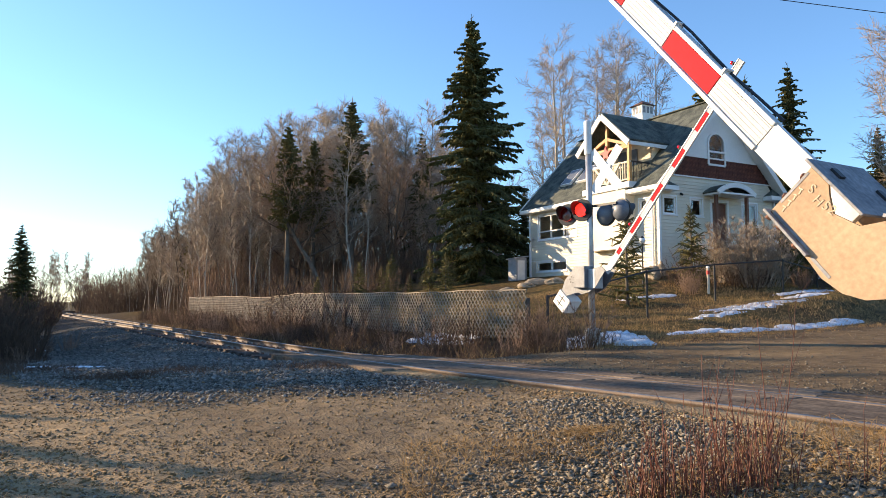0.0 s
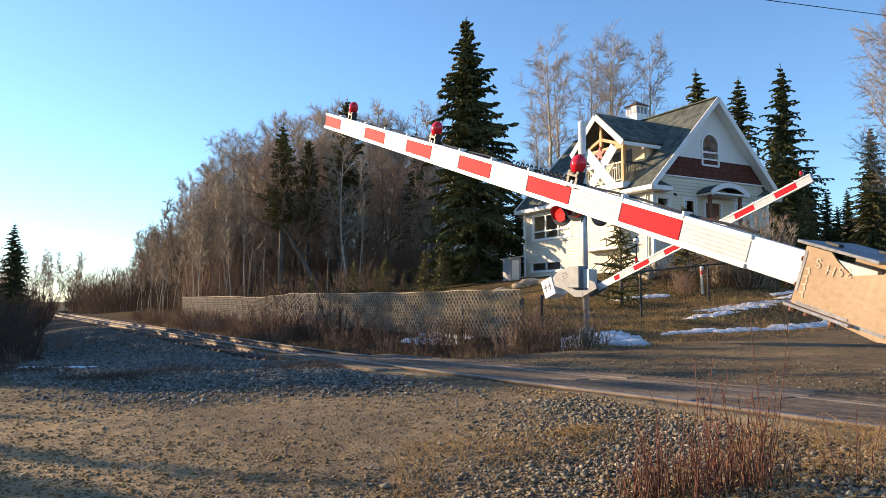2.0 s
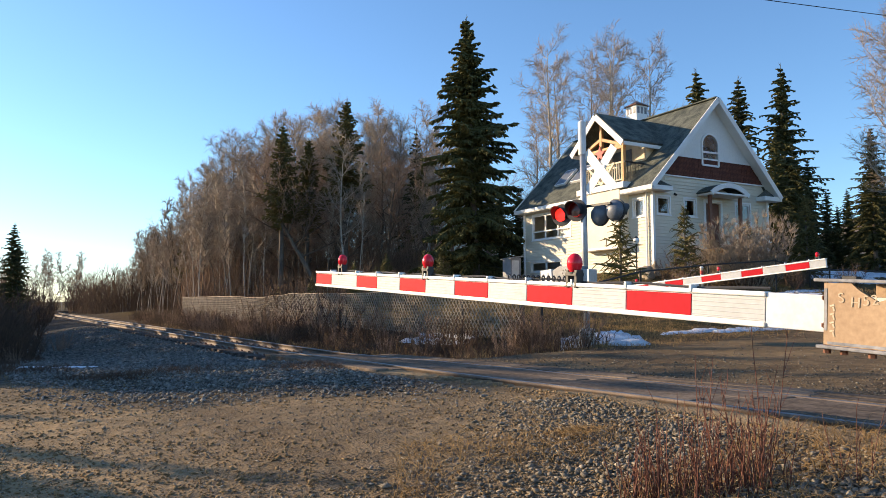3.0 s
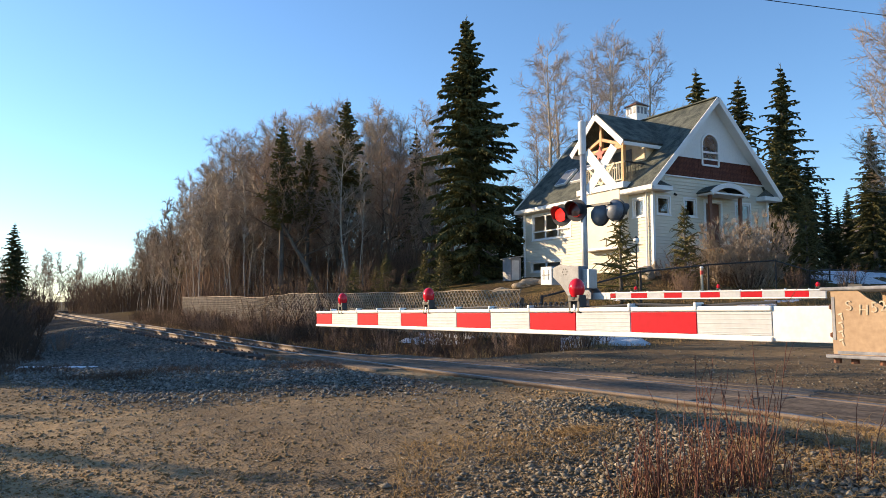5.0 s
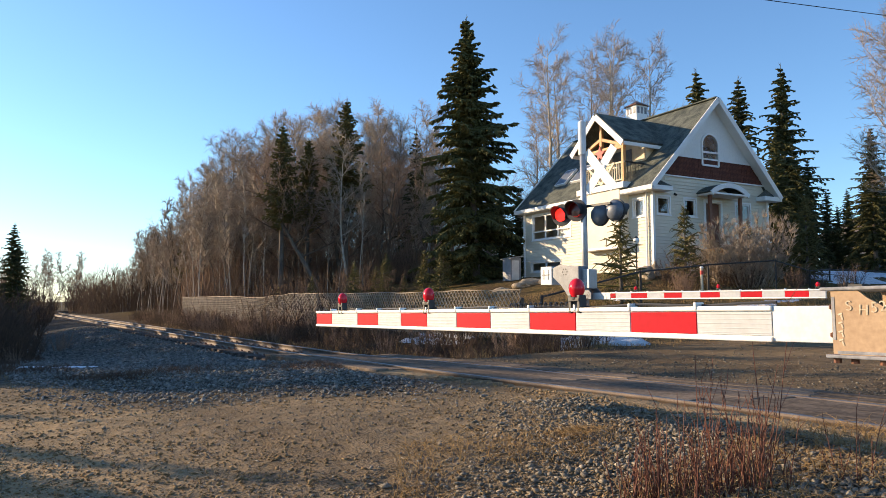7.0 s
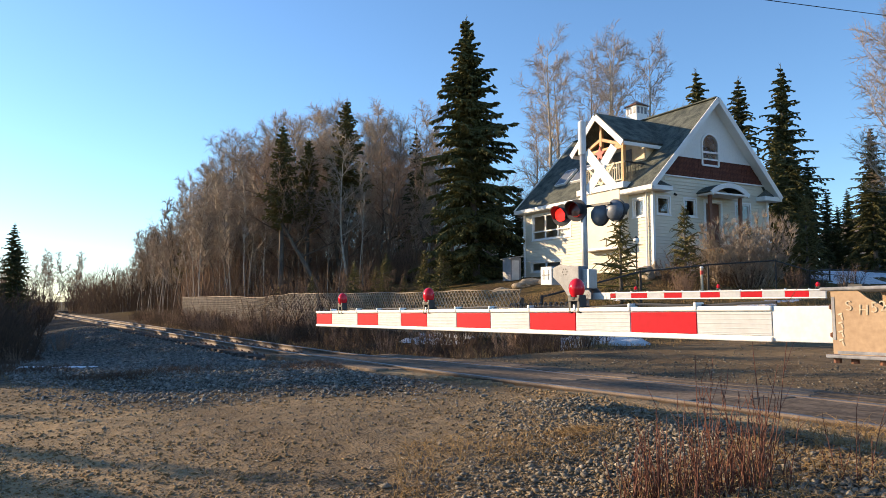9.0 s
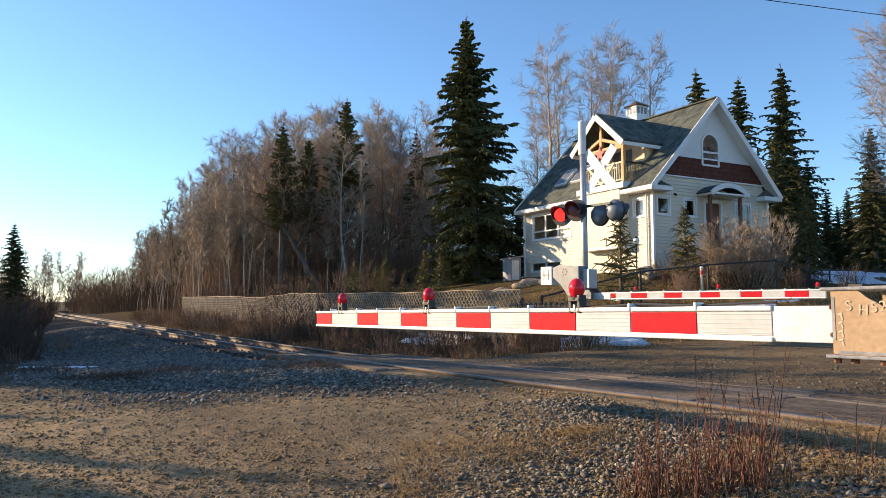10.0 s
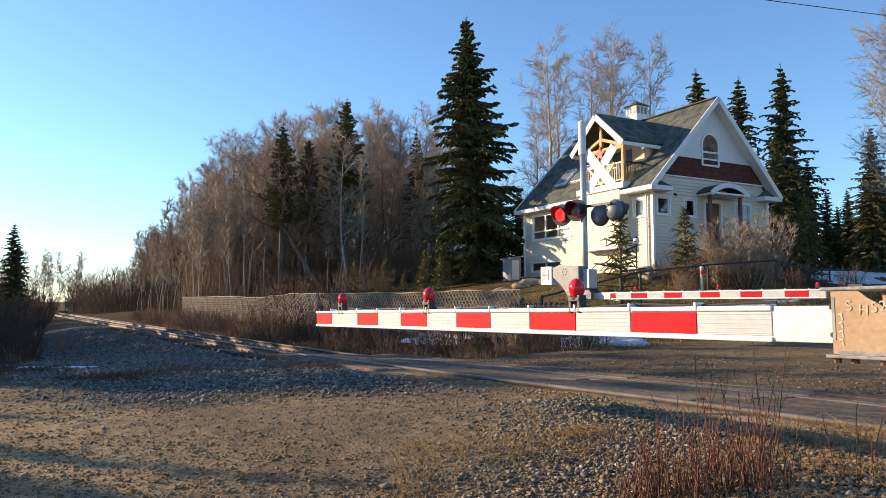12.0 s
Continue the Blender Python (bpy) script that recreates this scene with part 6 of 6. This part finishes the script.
# ---- snow ----
def snow(cx, cy, rx, ry, turn, seed, cover=0.5, thick=0.06, grain=3.0):
    """Old snow lying in ragged remnants within an oval: where the cover runs out it dips under the grass."""
    nx, ny = int(min(150, max(24, rx * 2 / 0.035))), int(min(110, max(16, ry * 2 / 0.035)))
    ct, st_ = math.cos(radians(turn)), math.sin(radians(turn))
    U, V = np.meshgrid(np.linspace(-1, 1, nx), np.linspace(-1, 1, ny))
    lx, ly = U * rx, V * ry
    x, y = cx + lx * ct - ly * st_, cy + lx * st_ + ly * ct
    n = 0.55 * wav(x, y, grain, seed + 40) + 0.35 * wav(x, y, grain * 2.6, seed + 41) + 0.25 * wav(x, y, grain * 6, seed + 42)
    r = np.hypot(U, V)
    t = np.clip(0.9 * n + 2.2 * (cover - r * r), -1.0, 0.9)
    z = height(x, y) + thick * np.where(t > 0, np.sqrt(np.abs(t)), 2.5 * t) + 0.10 * thick * wav(x, y, grain * 11, seed + 43)
    z = np.where(r > 0.99, z - 0.15, z)
    i = np.arange(nx * ny).reshape(ny, nx)
    fs = np.stack([i[:-1, :-1], i[:-1, 1:], i[1:, 1:], i[1:, :-1]], -1).reshape(-1, 4)
    fs = fs[(t.ravel()[fs] > -0.12).any(1)]
    me = quads("snow_patch", np.stack([x, y, z], -1).reshape(-1, 3), fs, M_SNOW, True)
    tagged(new("snow_patch", me), "ragged remnant of old melting snow", "snow", "snow patches")


snow(-0.4, 21.3, 2.2, 0.35, -52, 1, 0.55)
snow(0.55, 20.1, 0.9, 0.3, -50, 2, 0.5)
snow(3.7, 16.7, 1.4, 0.9, 25, 3, 0.46, 0.15, 5.5)
snow(4.15, 15.75, 0.8, 0.45, 10, 4, 0.42, 0.13, 5)
snow(2.9, 16.2, 0.5, 0.3, 10, 24, 0.5, 0.08, 4)
snow(6.2, 17.9, 1.2, 0.3, 28, 5, 0.5, 0.05)
snow(7.7, 18.4, 1.1, 0.35, 25, 25, 0.5)
snow(9.6, 19.3, 2.3, 0.42, 30, 6, 0.36, 0.06)
snow(11.4, 20.6, 1.3, 0.3, 35, 26, 0.5)
snow(8.9, 21.6, 2.4, 1.3, 24, 7, 0.16, 0.06, 6.5)
snow(10.4, 22.6, 2.0, 1.0, 24, 8, 0.18, 0.06, 6.5)
snow(7.6, 20.2, 1.6, 0.5, 28, 27, 0.25, 0.06, 6)
snow(12.2, 24.4, 1.8, 0.7, 28, 28, 0.28, 0.06, 5)
snow(7.3, 25.8, 1.6, 0.5, 15, 11, 0.4)
snow(13.4, 26.4, 2.2, 0.6, 30, 13, 0.45)
snow(19.0, 33.5, 4.2, 1.4, 30, 14, 0.5, 0.06, 1.2)
snow(21.5, 37.0, 4.0, 1.4, 30, 15, 0.6, 0.06, 1.2)
snow(27.0, 44.0, 5.0, 1.8, 30, 16, 0.6, 0.06, 1.0)
snow(-14.1, 23.6, 1.2, 0.5, 10, 17, 0.5)
snow(-6.9, 13.4, 0.7, 0.3, 20, 18, 0.45, 0.05, 5)
snow(-8.0, 14.0, 0.4, 0.2, 20, 19, 0.45, 0.05, 5)


# ---- stones, grass and stems ----
def stone_mesh(name, x, y, size, seed, sink=0.25, material=None, coarse=False):
    """Many angular stones in one mesh."""
    g = np.random.RandomState(seed)
    if coarse:
        ph = (1 + 5 ** 0.5) / 2
        ico = np.array([(-1, ph, 0), (1, ph, 0), (-1, -ph, 0), (1, -ph, 0), (0, -1, ph), (0, 1, ph), (0, -1, -ph), (0, 1, -ph), (ph, 0, -1), (ph, 0, 1), (-ph, 0, -1), (-ph, 0, 1)]) / 1.9
        tri = np.array([(0, 11, 5), (0, 5, 1), (0, 1, 7), (0, 7, 10), (0, 10, 11), (1, 5, 9), (5, 11, 4), (11, 10, 2), (10, 7, 6), (7, 1, 8), (3, 9, 4), (3, 4, 2), (3, 2, 6), (3, 6, 8), (3, 8, 9), (4, 9, 5), (2, 4, 11), (6, 2, 10), (8, 6, 7), (9, 8, 1)])
    else:
        ico = np.array([(1, 0, 0.2), (-1, 0, -0.1), (0, 1, -0.2), (0, -1, 0.1), (0.2, 0.1, 1), (-0.1, 0, -1.0)])
        tri = np.array([(0, 2, 4), (2, 1, 4), (1, 3, 4), (3, 0, 4), (2, 0, 5), (1, 2, 5), (3, 1, 5), (0, 3, 5)])
    nv = len(ico)
    n = len(x)
    v = ico[None] * (1 + g.uniform(-0.55, 0.45, (n, nv, 1))) * g.uniform(0.38, 1.35, (n, 1, 3)) * np.array([1.1, 1.0, 0.75])
    a, b = g.uniform(0, 6.28, n), g.uniform(-0.7, 0.7, n)
    ca, sa, cb, sb = np.cos(a)[:, None], np.sin(a)[:, None], np.cos(b)[:, None], np.sin(b)[:, None]
    X, Y, Z = v[..., 0], v[..., 1], v[..., 2]
    Y, Z = Y * cb - Z * sb, Y * sb + Z * cb
    X, Y = X * ca - Y * sa, X * sa + Y * ca
    s = np.asarray(size)[:, None] / 2
    z0 = height(x, y)
    co = np.stack([X * s + x[:, None], Y * s + y[:, None], Z * s * 0.8 + z0[:, None] + s * (0.8 - 2 * sink)], -1)
    fs = (tri[None] + (np.arange(n) * nv)[:, None, None]).reshape(-1, 3)
    return quads(name, co.reshape(-1, 3), fs, material or M_STONE)


def spread_stones():
    g = np.random.RandomState(7)
    # along the track's shoulder
    n = 30000
    u = -3.4 - 26 * g.rand(n) ** 1.5
    v = -2.10 - 4.0 * g.rand(n) ** 0.9
    x, y = xy_of(u, v)
    tagged(new("track_ballast", stone_mesh("track_ballast", x, y, 0.03 + 0.07 * g.rand(n) ** 1.8, 1, 0.2, M_BALLAST)), "loose grey crushed stone beside the rails", "gravel", kind="stuff")
    n = 5000
    u, v = -3.5 - 16 * g.rand(n), g.uniform(-2.2, 1.4, n)
    x, y = xy_of(u, v)
    tagged(new("track_ballast", stone_mesh("track_ballast", x, y, g.uniform(0.04, 0.08, n), 2, 0.25, M_BALLAST)), "grey crushed stone between the ties", "gravel", kind="stuff")
    # grey gravel spilled from the bank over the flat
    n = 42000
    y = 6.2 + 10.2 * g.rand(n) ** 1.3
    x = y * (0.66 * g.rand(n) ** 0.9 * -1.0) + 0.6
    u, v = uv_of(x, y)
    w = wav(x, y, 0.9, 11) * 0.5 + wav(x, y, 2.5, 12) * 0.5
    keep = (v < -2.15) & (v > -12) & (y + 0.9 * w + 0.12 * x > 7.2 + 3.0 * g.rand(n) ** 0.7)
    x, y = x[keep], y[keep]
    tagged(new("spilled_gravel", stone_mesh("spilled_gravel", x, y, 0.018 + 0.06 * g.rand(len(x)) ** 2.2, 8, 0.2, M_BALLAST)), "grey crushed stone spilled over the flat", "gravel", kind="stuff")
    # the coarse apron in front of the crossing
    n = 42000
    x, y = g.uniform(-1.3, 4.2, n), 3.2 + 3.6 * g.rand(n)
    u, v = uv_of(x, y)
    w = wav(x, y, 1.3, 70)
    keep = (v < np.minimum(-1.75, apron_edge(u, x, y) - 0.03)) & (x - 0.10 * y + 0.5 * w > -0.95 + 1.6 * g.rand(n)) & (y < 6.9)
    x, y = x[keep], y[keep]
    sz = 0.012 + 0.046 * g.rand(len(x)) ** 2.6
    tagged(new("coarse_gravel", stone_mesh("coarse_gravel", x, y, sz, 3, 0.2)), "coarse pale and dark gravel beside the crossing", "gravel", kind="stuff")
    # broken crust along the edge of the dirt
    n = 900
    u = 2.6 + 7.0 * g.rand(n)
    x, y = xy_of(u, -2.0)
    v = apron_edge(u, x, y) - 0.02 + 0.05 * g.randn(n)
    x, y = xy_of(u, v)
    tagged(new("broken_crust", stone_mesh("broken_crust", x, y, 0.012 + 0.032 * g.rand(n) ** 2, 9, 0.3, M_CLOD)), "broken crumbs along the edge of packed dirt", "gravel", kind="stuff")
    # fine loose stones over the dirt
    for sd, n, m, lab in ((4, 17000, M_STONE, "fine loose stones on packed earth"), (14, 34000, M_CLOD, "dry crumbs of earth on the road")):
        yy = 3.5 + 9.0 * g.rand(n) ** 1.5
        x, y = (g.rand(n) * 1.6 - 0.85) * yy * 0.9, yy
        u, v = uv_of(x, y)
        keep = (v < np.where(u > 1.2, apron_edge(u, x, y) - 0.03, -2.2)) & (wav(x, y, 1.5, 60 + sd) + 1.5 * g.rand(n) > 0.3)
        x, y = x[keep], y[keep]
        sz = (0.008 if sd == 4 else 0.010) + 0.032 * g.rand(len(x)) ** 2.6
        tagged(new("fine_gravel", stone_mesh("fine_gravel", x, y, sz, sd, 0.2, m)), lab, "gravel", kind="stuff")
    # far edge of the crossing
    n = 3000
    u, v = g.uniform(-3.0, 9, n), 0.8 + 2.8 * g.rand(n) ** 1.6
    x, y = xy_of(u, v)
    tagged(new("fine_gravel", stone_mesh("fine_gravel", x, y, g.uniform(0.012, 0.045, n), 5)), "loose stones beyond the crossing planks", "gravel", kind="stuff")
    n = 2500
    u, v = g.uniform(0.5, 9.0, n), 3.0 + 12 * g.rand(n)
    x, y = xy_of(u, v)
    tagged(new("fine_gravel", stone_mesh("fine_gravel", x, y, g.uniform(0.012, 0.045, n), 6)), "loose stones on the gravel road", "gravel", kind="stuff")


spread_stones()


def blades(name, x, y, h, r, lean, seed, material, label, forks=0):
    g = np.random.RandomState(seed)
    z = height(x, y)
    segs = []
    for i in range(len(x)):
        a = g.uniform(0, 6.28)
        l = lean * g.rand()
        p = Vector((x[i], y[i], z[i] - 0.02))
        q = p + Vector((math.cos(a) * l * 0.5, math.sin(a) * l * 0.5, 0.8)) * h[i] * 0.6
        t = q + Vector((math.cos(a) * l * 1.3, math.sin(a) * l * 1.3, 0.5)) * h[i] * 0.55
        segs.append((p, q, r, r * 0.75))
        segs.append((q, t, r * 0.75, r * 0.2))
        for _ in range(forks):
            d = Vector((g.uniform(-1, 1), g.uniform(-1, 1), g.uniform(0.4, 1.2))).normalized()
            b = p.lerp(q, g.uniform(0.5, 1.0))
            segs.append((b, b + d * h[i] * 0.3, r * 0.6, r * 0.2))
    tagged(new(name, tubes(name, segs, 3, material)), label, "dry grass", kind="stuff")


def plant_grass():
    g = np.random.RandomState(17)
    # bank below the house
    n = 24000
    u, v = -0.6 - 11 * g.rand(n), 4.4 + 15 * g.rand(n)
    x, y = xy_of(u, v)
    keep = wav(x, y, 1.1, 90) + g.rand(n) * 1.2 > 0.1
    x, y = x[keep], y[keep]
    blades("bank_grass", x, y, 0.05 + 0.16 * g.rand(len(x)) ** 2, 0.006, 0.9, 18, M_DRYGRASS, "tufted dry grass on the bank")
    # tall weeds between track and fence
    n = 6500
    u, v = -0.8 - 42 * g.rand(n) ** 1.2, 1.7 + 3.4 * g.rand(n)
    x, y = xy_of(u, v)
    blades("tall_weeds", x, y, 0.15 + 0.45 * g.rand(n) ** 1.6, 0.006, 0.6, 19, M_BRUSH, "tall dead weeds between track and fence", 2)
    n = 2600
    u, v = -0.8 - 40 * g.rand(n) ** 1.2, 1.4 + 2.6 * g.rand(n)
    x, y = xy_of(u, v)
    blades("straw_grass", x, y, 0.12 + 0.30 * g.rand(n), 0.006, 0.8, 20, M_DRYGRASS, "straw-coloured grass along the ditch")
    # foot of the ballast on the near side
    n = 2200
    u, v = -2.0 - 12 * g.rand(n), -5.4 - 1.2 * g.rand(n)
    x, y = xy_of(u, v)
    keep = wav(x, y, 1.3, 91) > 0.0
    x, y = x[keep], y[keep]
    blades("low_weeds", x, y, 0.05 + 0.16 * g.rand(len(x)), 0.005, 0.9, 21, M_BRUSH, "low dead weeds at the ballast's foot", 2)
    n = 2600
    y = 10.6 + 1.5 * g.rand(n)
    x = -1.5 - 4.6 * g.rand(n) ** 0.8
    keep = wav(x, y, 1.6, 93) + 0.5 * g.rand(n) > 0.75
    x, y = x[keep], y[keep]
    blades("low_weeds", x, y, 0.06 + 0.15 * g.rand(len(x)), 0.004, 1.2, 25, M_BRUSH, "dark matted weeds on the gravel", 2)
    # verge beside the camera
    n = 7000
    x, y = g.uniform(-0.3, 3.4, n), 3.25 + 2.2 * g.rand(n) ** 1.6
    keep = wav(x, y, 2.6, 92) + 0.6 * g.rand(n) > 0.15
    x, y = x[keep], y[keep]
    blades("verge_straw", x, y, 0.04 + 0.12 * g.rand(len(x)), 0.0028, 1.8, 22, M_DRYGRASS, "flattened straw among the stones")
    n = 500
    x, y = 1.02 + 0.16 * g.randn(n) * 0.6, 5.35 + 0.10 * g.randn(n) * 0.6
    blades("straw_tuft", x, y, 0.05 + 0.05 * g.rand(n), 0.0025, 1.3, 23, M_DRYGRASS, "small tuft of pale straw")
    # road edge
    n = 3800
    u, v = -0.7 + 1.1 * g.randn(n) * 0.5, 3.8 + 13 * g.rand(n)
    x, y = xy_of(u, v)
    blades("roadside_grass", x, y, 0.04 + 0.10 * g.rand(n), 0.005, 1.2, 24, M_DRYGRASS, "flattened dry grass at the road's edge")


plant_grass()


def red_stems(x, y, seed, n, spread, hmax):
    g = random.Random(seed)
    shrub = thing("red_willow_shrub", "red-brown leafless willow stems beside the gravel", "shrub", pose(x, y, ground_z(x, y)), "red willow shrubs")
    for _ in range(n):
        segs = []
        a, r = g.uniform(0, 6.28), spread * g.random() ** 0.7
        p = Vector((r * math.cos(a), r * 0.5 * math.sin(a), -0.03))
        hh = hmax * (0.35 + 0.65 * g.random() ** 1.6)
        d = Vector((g.uniform(-0.25, 0.25), g.uniform(-0.2, 0.2), 1)).normalized()
        for q, dd, rr in limb(g, segs, p, d, hh, 0.0038, 5, 0.03, 0.07):
            if g.random() < 0.5:
                d2 = rnd_dir(g, dd, g.uniform(0.25, 0.6))
                segs.append((q, q + d2 * hh * g.uniform(0.1, 0.3), 0.0022, 0.001))
        mesh_part("stem", tubes("stem", segs, 4, M_REDSTEM), shrub)


red_stems(1.32, 3.75, 1, 66, 0.34, 0.52)
red_stems(1.62, 3.85, 2, 56, 0.26, 0.56)
red_stems(1.08, 3.80, 3, 45, 0.20, 0.42)
red_stems(1.80, 4.05, 4, 5, 0.06, 1.05)
red_stems(1.52, 4.1, 5, 10, 0.25, 0.75)
red_stems(2.25, 3.95, 6, 10, 0.2, 0.5)


# ---- what moves ----
def motions():
    near = [(0.0, 49.6), (0.25, 47.5), (0.5, 44.5), (0.75, 39.7), (1.0, 35.0), (1.5, 26.9), (2.0, 19.0), (2.5, 11.0), (3.0, 3.2), (3.2, 0.4), (3.4, -0.7), (3.7, -0.8), (12.0, -0.8)]
    walk(near_arm, [(t, near_pose(a)) for t, a in near])
    far = [(0.0, 48.5), (0.5, 44.0), (1.0, 37.8), (1.5, 29.0), (2.0, 20.2), (2.5, 11.7), (2.8, 7.0), (3.0, 5.2), (3.2, 4.3), (3.8, 1.6), (4.4, 0.1), (4.7, 0.0), (12.0, 0.0)]
    walk(far_arm, [(t, far_pose(a)) for t, a in far])
    # the two flashers take turns, about once a second
    period = 0.983
    for i, (lens, at) in enumerate(LENSES):
        turn = 0.0 if i else 180.0
        rows = [(0.0, turn)]
        flips = sorted([0.05 + period * k - (0.0 if k < 2 else 0.055 if k < 5 else 0.02) for k in range(13)] + [0.53 + period * k - (0.05 if k == 2 else 0.0) for k in range(12)])
        for t in flips:
            if t > 11.9:
                continue
            rows += [(t - 0.034, turn), (t - 0.011, turn + 60), (t + 0.012, turn + 120), (t + 0.035, turn + 180)]
            turn += 180
        rows = [r for k, r in enumerate(rows) if k == 0 or r[0] > rows[k - 1][0] + 0.02]
        rows.append((12.0, turn))
        walk(lens, [(t, at @ pose(0, 0, 0, 0, a, 0)) for t, a in rows])


motions()
